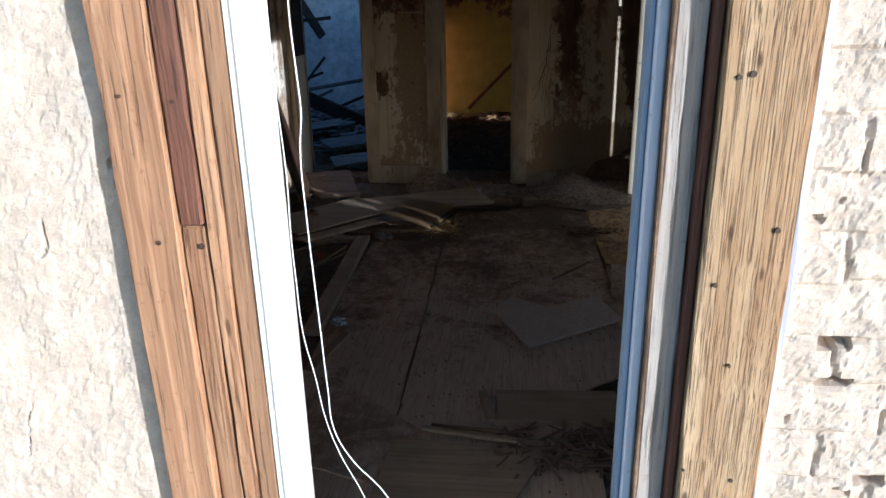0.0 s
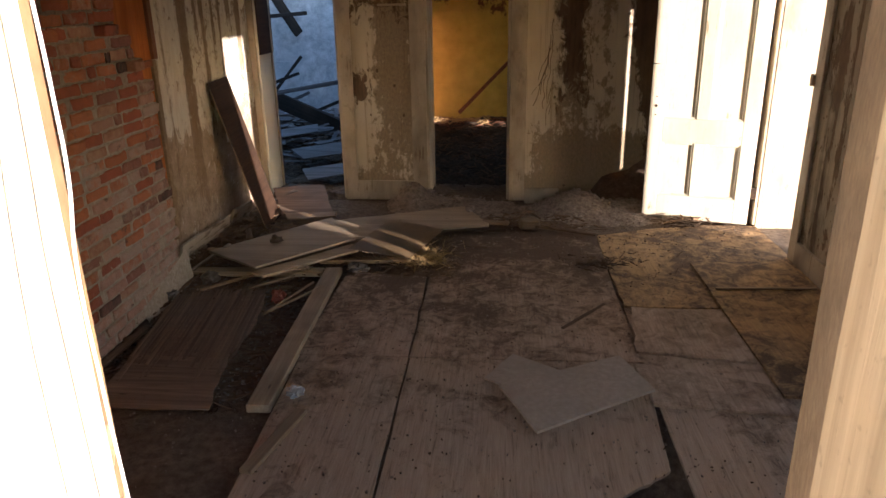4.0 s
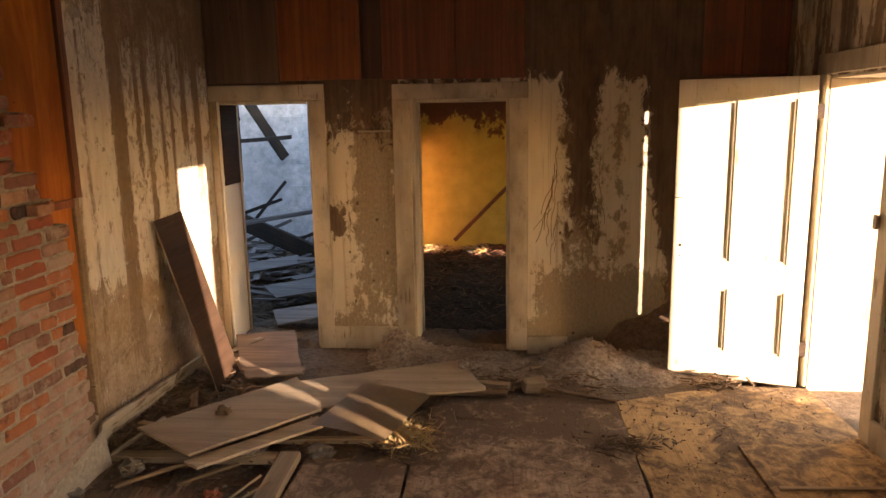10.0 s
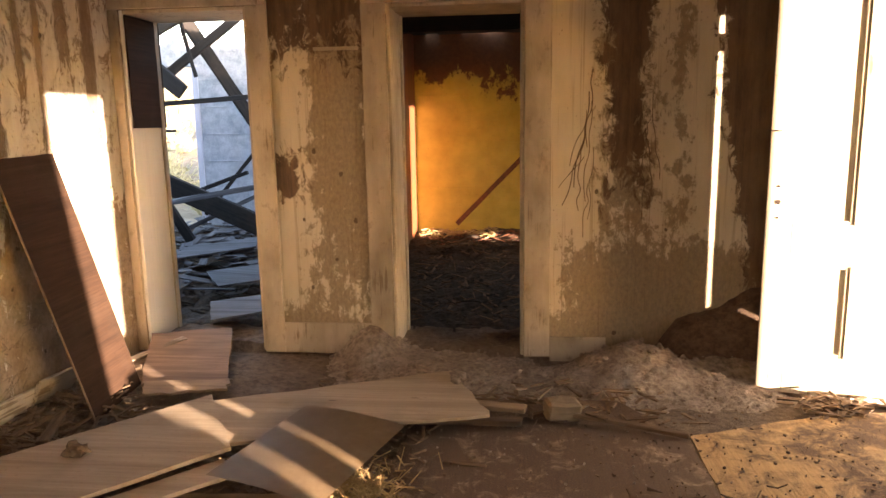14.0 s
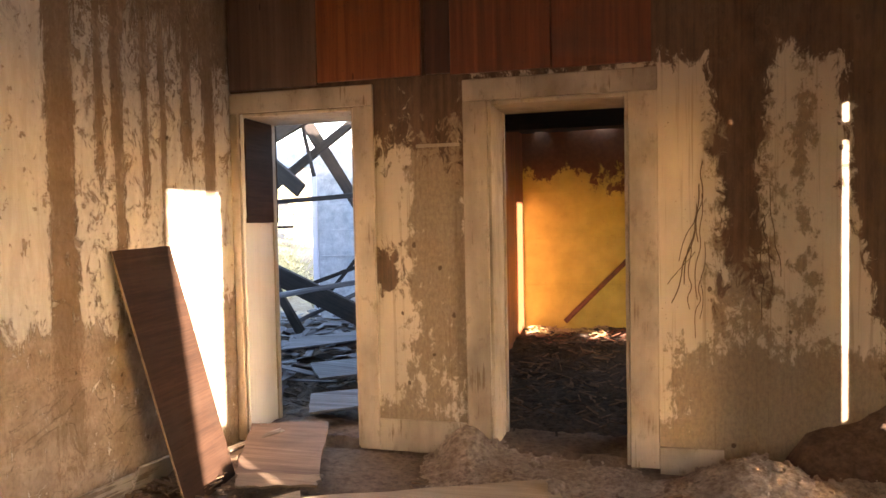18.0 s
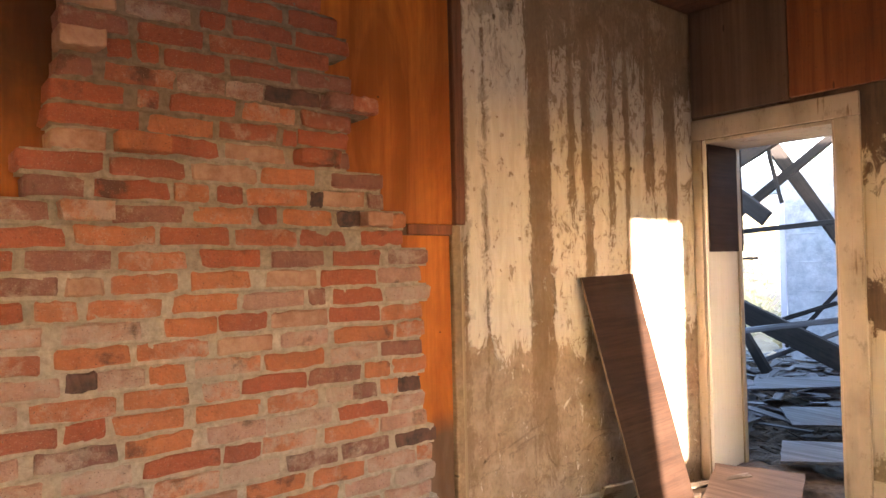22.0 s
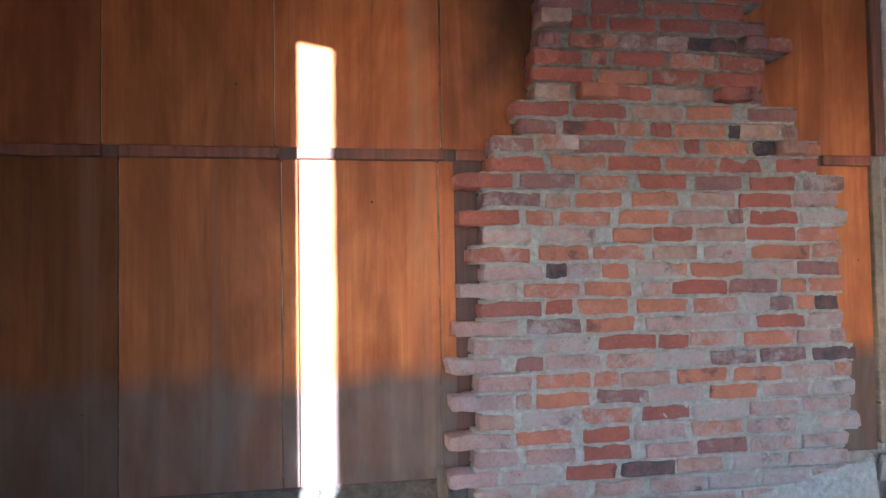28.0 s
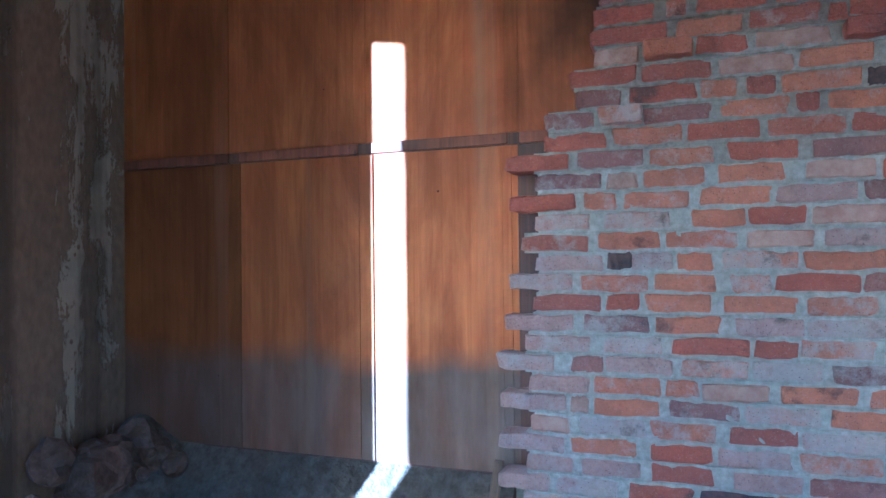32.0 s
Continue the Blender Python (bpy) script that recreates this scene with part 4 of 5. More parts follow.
part("side_casing", block(2.766, 2.789, -0.7245, -0.60, 0.0, 2.09, 0.004), M_CASING, frame_r)
part("head_casing", block(2.764, 2.789, -1.62, -0.58, 2.091, 2.22, 0.004), M_CASING, frame_r)
part("strike_block", block(2.745, 2.7655, -1.52, -1.48, 1.22, 1.30, 0.004), M_CASING, frame_r, "small wooden latch keeper")
thing("baseboard", block(2.762, 2.789, -5.6, -1.622, -0.02, 0.16, 0.003), M_CASING, "dirty cream skirting board", "baseboard", kind="structure")
window_1 = empty("window_1", "open window hole with a rough sill and broken slats", "window", kind="structure")
part("window_sill", block(2.79, 3.30, -4.305, -3.452, 0.361, 0.39, 0.004), M_OLDWOOD, window_1)
part("window_frame", block(3.23, 3.28, -4.308, -4.290, 0.391, 2.124, 0.003), M_OLDWOOD, window_1)
part("window_frame", block(2.85, 2.90, -3.467, -3.449, 0.391, 2.124, 0.003), M_OLDWOOD, window_1)
for y0, y1, top in ((-4.285, -4.19, 0.60), (-4.08, -3.91, 0.66), (-3.85, -3.69, 0.74), (-3.685, -3.48, 0.70)):
    part("slat", block(3.19, 3.21, y0, y1, 0.391, top, 0.002), M_OLDWOOD, window_1)


# ---- left wall: ply panelling ----
cladding = empty("wall_panelling", "varnished orange ply panelling, grey and faded low down", "panelling", kind="structure")
LOWER = (-5.64, -4.998, -4.428, -3.835, -1.945)
UPPER = (-5.64, -5.058, -4.450, -3.822, -1.925)
# The copies with painted shade go nearest the entry corner.
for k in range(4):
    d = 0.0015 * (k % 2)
    part("lower_panel", block(LEFT + 0.001, LEFT + 0.013 + d, LOWER[k] + 0.002, LOWER[k + 1] - 0.002, 0.212, 1.425, 0.0015), (M_PANEL_SHADED, M_PANEL_HALF_SHADED, M_PANEL, M_PANEL)[k], cladding)
    part("upper_panel", block(LEFT + 0.001, LEFT + 0.012 + d, UPPER[k] + 0.002, UPPER[k + 1] - 0.002, 1.472, TOP - 0.003, 0.0015), (M_PANEL_SHADED, M_PANEL_HALF_SHADED, M_PANEL, M_PANEL)[k], cladding)
for a, b in ((-5.63, -5.056), (-4.998, -4.433), (-4.37, -3.813), (-3.768, -3.60), (-2.17, -1.93)):
    part("rail", block(LEFT + 0.009, LEFT + 0.026, a, b, 1.428, 1.470, 0.003), M_REDPLY, cladding, "red-brown splice rail")
part("backing_strip", block(LEFT + 0.0005, LEFT + 0.004, -5.64, -3.80, 0.0, 0.25), M_DARKPLY, cladding)
part("backing_strip", block(LEFT + 0.0005, LEFT + 0.008, -5.64, -1.90, 1.418, 1.480), M_DARKPLY, cladding)
part("backing_strip", block(LEFT + 0.0005, LEFT + 0.007, -1.944, -1.905, 0.24, 1.417), M_DARKPLY, cladding)
# Shadow between the brick ends, put in as a dark strip.
part("backing_strip", block(LEFT + 0.0155, LEFT + 0.021, -3.775, -3.66, 0.214, 1.424, 0.001), M_DARKPLY, cladding, "added dark strip for the shade between the brick ends")
part("cover_strip", block(LEFT + 0.0145, LEFT + 0.020, -4.426, -4.368, 0.214, 1.424, 0.001), M_PANEL, cladding)
part("cover_strip", block(LEFT + 0.0145, LEFT + 0.020, -4.449, -4.395, 1.474, TOP - 0.004, 0.001), M_PANEL, cladding)
part("cover_strip", block(LEFT + 0.0150, LEFT + 0.020, -3.835, -3.80, 0.24, 1.424, 0.001), M_PANEL, cladding)
part("cover_strip", block(LEFT + 0.0150, LEFT + 0.020, -3.822, -3.772, 1.474, TOP - 0.004, 0.001), M_PANEL, cladding)
part("corner_batten", board(LEFT + 0.001, LEFT + 0.035, -1.922, -1.868, 1.472, TOP - 0.003, 61), M_WEATHERED_RED, cladding, "dark upright batten")
part("corner_batten", board(LEFT + 0.001, LEFT + 0.032, -1.942, -1.900, 0.24, 1.468, 62), M_SOFTWOOD, cladding, "pale bare upright batten")
part("corner_batten", board(LEFT + 0.001, LEFT + 0.020, -1.899, -1.872, 0.24, 1.40, 63), M_JAMBWOOD, cladding)
skirt = empty("loose_skirting", "loose cracked skirting boards along the plaster wall", "baseboard", kind="structure")
part("length", rough_block(0.93, 0.022, 0.12, 0.004, 0.002, 6, 1), M_GRIMY, skirt, at=pose(LEFT + 0.04, -1.50, 0.12, 12, 3, 90))
part("length", rough_block(0.52, 0.022, 0.11, 0.004, 0.002, 6, 2), M_GRIMY, skirt, at=pose(LEFT + 0.06, -0.80, 0.11, 16, 6, 93))


def bank(u, w):
    """Crumbled dust banked against the foot of the panelling, higher in the corner."""
    y = -5.62 + 1.82 * u
    top = 0.235 + hill(y, 0, -5.54, 0, 0.16, 1, 0.12)
    return y, top * (1 - w) ** 1.3 - 0.03 + lumps(w * 0.5, y, 9, 0.012) * (0.3 + w) + lumps(w * 0.5, y, 30, 0.006)


bm = height_sheet(0, 1, 0, 1, 150, 30, lambda x, y: 0)
for v in bm.verts:
    y, zz = bank(v.co.x, v.co.y)
    v.co = Vector((LEFT + 0.003 + (0.20 + 0.5 * hill(y, 0, -5.54, 0, 0.16, 1, 1)) * v.co.y, y, zz))
thing("dust_bank", bm, M_DUST, "grey dust and crumbs banked along the panelling foot", "dust", kind="stuff")
rock_r = random.Random(77)
bm = bmesh.new()
for k in range(26):
    s = rock_r.uniform(0.02, 0.11)
    m = Matrix.Translation((LEFT + 0.06 + abs(rock_r.gauss(0, 0.22)), -5.56 + abs(rock_r.gauss(0, 0.16)), 0.22 - 0.006 * k + s * 0.2)) @ Euler((rock_r.random() * 6, rock_r.random() * 6, 0)).to_matrix().to_4x4()
    made = bmesh.ops.create_icosphere(bm, subdivisions=2, radius=s, matrix=m)
    for v in made["verts"]:
        v.co += Vector((1, 1, 0.6)) * noise.fractal(v.co * (1.1 / s), 1.0, 2.0, 3) * s * 0.6
thing("fallen_plaster", bm, M_BANK, "brown clods of fallen mud plaster in the corner", "rubble", kind="stuff")


def mortar_bed(y0, y1, z0, z1, seed):
    """The lime mortar of one course: a slab whose face is smeared and pitted."""
    bm = block(LEFT + 0.012, -1.474, y0, y1, z0, z1)
    n = max(4, int((y1 - y0) / 0.02))
    bmesh.ops.subdivide_edges(bm, edges=[e for e in bm.edges if abs(e.verts[0].co.y - e.verts[1].co.y) > 0.1], cuts=n)
    bmesh.ops.subdivide_edges(bm, edges=[e for e in bm.edges if abs(e.verts[0].co.z - e.verts[1].co.z) > 0.05 and e.verts[0].co.x > -1.5], cuts=3)
    for v in bm.verts:
        if v.co.x > -1.5:
            v.co.x += 0.006 * noise.fractal(Vector((seed * 3.7, v.co.y * 22, v.co.z * 34)), 1.0, 2.0, 3)
    return bm


# ---- chimney breast: brick by brick ----
chimney = empty("brick_chimney", "ragged red brick chimney breast with grey mortar", "chimney")
PITCH, FACE, TOOTH = 0.0692, -1.465, -3.90
# One line a course, from the top: firing of the brick, start and length in centimetres; a capital stands proud.
COURSES = (
    "r78:20 r100:20",
    "r66:18 r87:20 r109:20",
    "b52:18 b72:20 r94:20 r116:19",
    "y46:14 b62:20 r85:8 r96:21 r119:21",
    "b45:18 r66:20 r88:21 r111:20",
    "Y44:12 r57:7 r66:6 r74:19 r95:22 b119:22",
    "b44:9 r57:20 b78:15 b93:13 k107:21 B128:10 R138:11",
    "r42:20 r66:6 r75:21 o99:13 o112:6 r120:20",
    "r41:25 o69:20 r91:20 r113:5 r119:20",
    "y42:15 O59:15 r75:15 y93:21 R117:16 b133:6",
    "r34:22 r58:21 p82:21 o105:20 b132:22",
    "b36:15 r54:21 o76:11 r90:8 o100:22 k123:5 y128:18 b147:7",
    "b25:17 O44:14 b58:21 o82:20 r104:6 o113:18 k134:9 Y143:11 o154:10",
    "r25:21 o48:22 r72:21 r96:21 r119:18 r144:19",
    "r11:22 b36:22 o60:20 r84:20 b108:20 r132:20 b156:19",
    "b21:23 y46:10 o58:19 o81:19 y106:19 r127:23 d151:20",
    "r12:23 o38:11 o51:21 o75:21 d98:22 b122:6 r132:21 d154:21",
    "d21:19 d45:21 o73:16 r90:16 y108:21 r130:21 o152:19",
    "r16:23 o43:20 o65:21 y89:19 d111:18 o132:25 o159:13",
    "d21:23 k46:8 d54:13 o68:11 o82:22 o105:22 d130:20 b152:19",
    "d12:22 o37:22 o61:19 o84:12 r97:23 b121:21 o144:11 o157:16",
    "r20:23 r45:11 o58:20 o82:21 o106:19 d128:11 b139:10 o151:8 k159:11",
    "d10:24 b38:21 o61:20 d85:20 d106:24 r133:21 d156:16",
    "d17:23 d44:19 r66:23 r91:12 o104:20 o127:23 d151:21",
    "d7:20 b33:11 d45:21 o69:20 d90:20 b112:20 b134:20 k157:20",
    "d18:21 o41:21 o64:10 y75:20 o98:21 o122:21 d145:21 o167:8",
    "d8:23 y33:6 o41:21 b65:21 d88:21 o112:20 d135:20 d157:19",
    "y19:13 d36:21 o59:20 r83:20 d104:22 d129:21 d152:22",
    "d7:23 o33:21 r59:19 d80:21 o103:22 d127:22 d159:19",
    "d17:16 d36:20 r59:19 d84:20 b106:21 d128:21 d151:21",
    "d7:18 d27:21 r52:20 k74:22 y97:20 d121:22 d145:26",
    "d16:22 d40:20 d63:20 d86:21 d110:20 d133:21 d156:18",
    "d7:21 d30:21 d54:20 d77:20 d100:21 d124:20 d148:22",
    "d16:20 d39:21 d63:20 d86:20 d109:21 d133:20 d156:16",
)
FIRING = {"r": M_BRICK, "o": M_BRICK_ORANGE, "d": M_BRICK_DUSTY, "b": M_BRICK_BROWN, "k": M_BRICK_DARK, "y": M_BRICK_PALE, "p": M_BRICK_PALE}


def brick_mesh(length, seed):
    """A worn brick along x: rounded arrises, one chipped corner, slightly bellied faces."""
    bm = rough_block(length + 0.002, 0.105, 0.0550, 0.0055, 0.0, 5, seed)
    r = random.Random(seed)
    for v in bm.verts:
        v.co += Vector((r.uniform(-1, 1) * 0.0035, r.uniform(-1, 1) * 0.0035, r.uniform(-1, 1) * 0.0035))
        if v.co.x > length * 0.42 and v.co.z * (1 if seed % 2 else -1) > 0.015:
            v.co.x -= 0.008 * r.random()
            v.co.z *= 0.86
        v.co.z += 0.0012 * math.sin(v.co.x * 30 + seed)
    return bm


brick_data = {}


def brick_of(length, tone, seed):
    key = (length, tone, seed)
    if key not in brick_data:
        brick_data[key] = mesh("brick", brick_mesh(length / 100, length * 3 + seed), FIRING[tone])
    return brick_data[key]


rb = random.Random(11)
for row, line in enumerate(COURSES):
    z = 1.059 + (18 - row) * PITCH
    if z > TOP - 0.04:
        continue
    spans = []
    for word in line.split():
        tone, (start, length) = word[0], (int(v) for v in word[1:].split(":"))
        y0, y1 = TOOTH + start / 100, TOOTH + (start + length) / 100
        first = not spans
        spans.append((y0, y1))
        proud = rb.uniform(-0.005, 0.004) + (0.055 if tone.isupper() else 0.0)
        if first and start < 14:
            proud += 0.006
        ob = part("brick", brick_of(length, tone.lower(), rb.randrange(3)), None, chimney)
        ob.matrix_local = pose(FACE - 0.0525 + proud, (y0 + y1) / 2, z + rb.uniform(-0.003, 0.003), rb.uniform(-1.5, 1.5), rb.uniform(-1.1, 1.1), 90 + rb.uniform(-1.0, 1.0) + (180 if rb.random() < 0.5 else 0))
    a, b = spans[0][0], spans[-1][1]
    back = 0.10 if line[1:].split(":")[0] in ("7", "8", "10", "11", "12") else 0.012
    # Mortar darkens in two steps upwards, as painted shade.
    part("mortar_bed", mortar_bed(a + back, b - 0.010, z - PITCH / 2 - 0.001, z + PITCH / 2 + 0.001, row), M_MORTAR_SHADED if row < 9 else M_MORTAR_HALF_SHADED if row < 15 else M_MORTAR, chimney, smooth=True)
hearth = height_sheet(0, 1, 0, 1, 24, 6, lambda x, y: 0)
for v in hearth.verts:
    u, w = v.co.x, v.co.y
    zz = 0.24 * (1 - w) * (0.35 + 0.65 * u) + 0.02 * noise.noise(Vector((u * 9, w * 5, 0)))
    v.co = Vector((FACE + 0.003 + 0.03 * w + 0.008 * noise.noise(Vector((u * 14, w * 9, 2))), -2.75 + 0.68 * u, zz - 0.02))
part("cement_skirt", hearth, M_MORTAR, chimney, "cement render over the lowest courses", smooth=True)


# ---- floor of the main room ----
def earth(x, y):
    pit = 1.0 if x < -0.45 else 0.3
    h = -0.028 + lumps(x, y, 4.0, 0.010) * pit + lumps(x, y, 17, 0.006) * pit
    h += hill(x, y, -1.45, -1.2, 0.22, 0.9, 0.05) + hill(x, y, -1.0, -0.35, 0.5, 0.4, 0.05)
    h -= hill(x, y, 1.34, -4.16, 0.18, 0.10, 0.25)
    if y > 0:
        h += 0.06 + lumps(x, y, 6, 0.02)
    return h


thing("floor", height_sheet(LEFT - 0.2, RIGHT + 0.5, -6.18, 0.42, 150, 200, earth), M_DIRT, "earth and litter floor under broken ply sheets", "floor", kind="structure", smooth=True)
floor = bpy.data.objects["floor"]
for k, pts in enumerate((
        [(0.215, -3.13), (1.46, -3.13), (1.44, -2.193), (1.46, -1.065), (1.2, -0.6603), (0.24, -0.7029), (0.205, -1.68)],
        [(-0.4, -3.135), (0.205, -3.135), (0.195, -1.782), (-0.05, -1.967), (-0.38, -1.885)],
        [(-0.34, -4.652), (0.215, -4.704), (0.21, -3.146), (-0.38, -3.146)],
        [(0.225, -5.626), (1.16, -5.626), (1.15, -4.242), (1.4, -4.037), (1.45, -3.146), (0.222, -3.144)],
        [(1.468, -2.418), (2.8, -2.438), (2.78, -0.7668), (2.22, -0.7455), (1.463, -1.044), (1.455, -1.782)],
        [(1.464, -5.575), (2.78, -5.575), (2.79, -2.459), (1.456, -2.444)],
        [(-1.55, -5.626), (0.21, -5.626), (0.2, -4.724), (-1.5, -4.652)])):
    part("floor_sheet", sheet(pts, 0.016, 0.006, k, 7), M_TANPLY if k == 4 else M_FLOORPLY, floor, at=pose(0, 0, -0.016 + 0.0015 * (k % 3)))


# ---- heaps of crumbled plaster along the back wall ----
def heap(x, y):
    h = -0.06 + hill(x, y, 1.34, -0.20, 0.26, 0.28, 0.17) + hill(x, y, -0.14, -0.02, 0.17, 0.22, 0.20) + hill(x, y, 0.30, -0.30, 0.60, 0.35, 0.060)
    h += hill(x, y, 1.95, -0.20, 0.45, 0.30, 0.16) + hill(x, y, 0.30, 0.15, 0.5, 0.4, 0.055) + hill(x, y, 1.0, -0.5, 0.8, 0.25, 0.07)
    rough = 1 if h > -0.05 else 0.4
    return h + lumps(x, y, 3, 0.022) * rough + lumps(x, y, 11, 0.012) * rough + lumps(x, y, 38, 0.008)


thing("rubble_heap", height_sheet(-0.85, 2.75, -1.1, 0.45, 260, 120, heap), M_RUBBLE, "grey-brown heap of crumbled plaster and earth against the wall", "rubble", kind="stuff", smooth=True)


def corner_bank(x, y):
    """Red-brown earth piled in the corner behind the door, its crest falling along the wall."""
    crest = float(np.interp(x, (1.45, 1.62, 1.85, 2.0, 2.2, 2.8), (0.02, 0.26, 0.33, 0.43, 0.50, 0.40)))
    fall = float(np.interp(-y, (0.0, 0.10, 0.32, 0.55), (1.0, 0.90, 0.25, 0.0)))
    return -0.03 + crest * fall + lumps(x, y, 5, 0.014) + lumps(x, y, 26, 0.006)


thing("earth_bank", height_sheet(1.42, 2.785, -0.60, -0.001, 120, 60, corner_bank), M_BANK, "red-brown earth banked in the corner behind the door", "earth", kind="stuff", smooth=True)
rs = random.Random(5)
bm = bmesh.new()
for k in range(2200):
    x, y = rs.uniform(-0.7, 2.2), rs.uniform(-1.0, 0.15)
    h = heap(x, y)
    if h < -0.03:
        continue
    s = rs.uniform(0.003, 0.009) if rs.random() < 0.9 else rs.uniform(0.009, 0.026)
    bmesh.ops.create_icosphere(bm, subdivisions=1, radius=s, matrix=Matrix.Translation((x, y, h + s * 0.2)) @ Euler((rs.random() * 6, rs.random() * 6, 0)).to_matrix().to_4x4() @ Matrix.Diagonal((1, rs.uniform(0.6, 1), rs.uniform(0.4, 0.8), 1)))
thing("plaster_crumbs", bm, M_RUBBLE, "loose plaster crumbs on the heap", "rubble", kind="stuff")


def litter(name, material, count, place, size, label, seed, flat=0.25):
    """Loose splinters and chips; place(r) gives x, y, z."""
    r, bm = random.Random(seed), bmesh.new()
    for k in range(count):
        x, y, z = place(r)
        L = r.uniform(*size)
        w = min(r.uniform(0.006, 0.022), L * r.uniform(0.3, 0.8))
        m = Matrix.Translation((x, y, z + 0.004)) @ Euler((r.uniform(-flat, flat), r.uniform(-flat, flat), r.uniform(0, 6.3))).to_matrix().to_4x4() @ Matrix.Diagonal((L, w, r.uniform(0.003, 0.010), 1))
        bmesh.ops.create_cube(bm, size=1, matrix=m)
    return thing(name, bm, material, label, "litter", kind="stuff")


def by_left(r):
    x, y = LEFT + 0.04 + abs(r.gauss(0, 0.22)), r.uniform(-1.9, -0.72)
    return x, y, earth(x, y) + r.uniform(0, 0.05)


def in_pit(r):
    x, y = r.uniform(-1.5, -0.4473), r.uniform(-3.7, -1.782)
    return x, y, earth(x, y) + r.uniform(0, 0.015)


litter("wood_splinters", M_OLDWOOD, 460, by_left, (0.03, 0.17), "brown wood splinters in the corner", 1, 0.4)
litter("floor_crumbs", M_STONE, 500, in_pit, (0.006, 0.022), "grey grit and crumbs on bare earth", 21)
litter("wood_splinters", M_OLDWOOD, 330, in_pit, (0.02, 0.14), "brown wood splinters on bare earth", 2)
litter("floor_crumbs", M_OLDWOOD, 1100, lambda r: (r.uniform(-0.4, 2.65), r.uniform(-5.3, -0.7455), 0.0), (0.003, 0.010), "crumbs and bark scattered over the floor", 3)
litter("floor_crumbs", M_RUBBLE, 1100, lambda r: (r.uniform(-1.5, 2.7), r.uniform(-4.8, -0.7455), 0.004), (0.003, 0.012), "pale crumbs scattered over the floor", 4)
bm, r = bmesh.new(), random.Random(5)
for k in range(90):
    x, y, a, L = 1.42 + r.gauss(0, 0.12), -1.68 + r.gauss(0, 0.06), r.gauss(0.1, 1.2), r.uniform(0.02, 0.09)
    stick((x, y, r.uniform(0.004, 0.02)), (x + L * math.cos(a), y + L * math.sin(a), r.uniform(0.004, 0.035)), r.uniform(0.003, 0.009), 0.002, 5, bm, L * 0.16, k)
thing("wood_splinters", bm, M_OLDWOOD, "scatter of crooked dark twigs and bark", "litter", kind="stuff")
litter("wood_splinters", M_OLDWOOD, 90, lambda r: (2.2 + r.gauss(0, 0.10), -0.72 + r.gauss(0, 0.05), r.uniform(0, 0.04)), (0.03, 0.14), "heap of dark twigs at the foot of the door", 6)
litter("wood_splinters", M_OLDWOOD, 140, lambda r: (r.uniform(0.75, 1.25), r.uniform(-4.95, -4.652), r.uniform(0, 0.04)), (0.03, 0.2), "broken brown wood by the entrance", 7, 0.35)
litter("wood_splinters", M_OLDWOOD, 130, lambda r: (r.uniform(-0.3, 1.5), r.uniform(-1, -0.5325), r.uniform(0, 0.05)), (0.03, 0.16), "pale splinters before the heap", 8, 0.25)
litter("wood_splinters", M_OLDWOOD, 420, lambda r: (r.uniform(-1.1, 0.4), r.uniform(-2, -0.7988), r.uniform(0, 0.012)), (0.01, 0.09), "brown chips and dirt round the fallen boards", 15, 0.2)
litter("wood_splinters", M_OLDWOOD, 200, lambda r: (1.4 + r.gauss(0, 0.6), -1.25 + r.gauss(0, 0.32), r.uniform(0, 0.003)), (0.003, 0.015), "dark bark chips before the heap", 16, 0.2)
bm, r = bmesh.new(), random.Random(9)
for k in range(420):
    x, y = 0.15 + r.gauss(0, 0.08), -1.66 + r.gauss(0, 0.10)
    a = r.uniform(0, 6.3)
    L = r.uniform(0.02, 0.075)
    stick((x, y, r.uniform(0.005, 0.05)), (x + L * math.cos(a), y + L * math.sin(a), r.uniform(0.005, 0.085)), 0.0034, 0.0018, 4, bm)
thing("straw_tuft", bm, M_STRAW, "tuft of dry straw at the edge of a sheet", "straw", kind="stuff")


# ---- boards and sheets lying on the floor ----
def plank(name, a, b, width, thick, z0, z1, material, label, seed=0, lean=0.0, category="board", warp=0.0):
    """A board lying from a to b (plan points), its underside at heights z0 and z1."""
    a, b = Vector((*a, z0 + thick / 2)), Vector((*b, z1 + thick / 2))
    L = (b - a).length
    turn = math.degrees(math.atan2(b.y - a.y, b.x - a.x))
    tilt = -math.degrees(math.asin((b.z - a.z) / L))
    mid = (a + b) / 2
    return thing(name, rough_block(L, width, thick, 0.004, 0.0015, 5, seed, warp), material, label, category, at=pose(mid.x, mid.y, mid.z, lean, tilt, turn))


def lying(name, pts, thick, z, material, label, category="board", seed=0, tilt=(0, 0), split=5, ragged=0.005):
    """A sheet with its outline in plan, tilted a little about its middle."""
    cx, cy = sum(p[0] for p in pts) / len(pts), sum(p[1] for p in pts) / len(pts)
    return thing(name, sheet([(x - cx, y - cy) for x, y in pts], thick, ragged, seed, split), material, label, category, at=pose(cx, cy, z, *tilt))


plank("timber_length", (-0.477, -1.905), (-0.434, -3.70), 0.115, 0.045, -0.013, -0.013, M_PALEWOOD, "pale dusty timber length edging the floor", 1, category="timber")
plank("timber_length", (-1.50, -1.975), (-0.545, -1.945), 0.085, 0.04, -0.01, -0.012, M_PALEWOOD, "pale dusty timber length lying across bare earth", 2, category="timber")
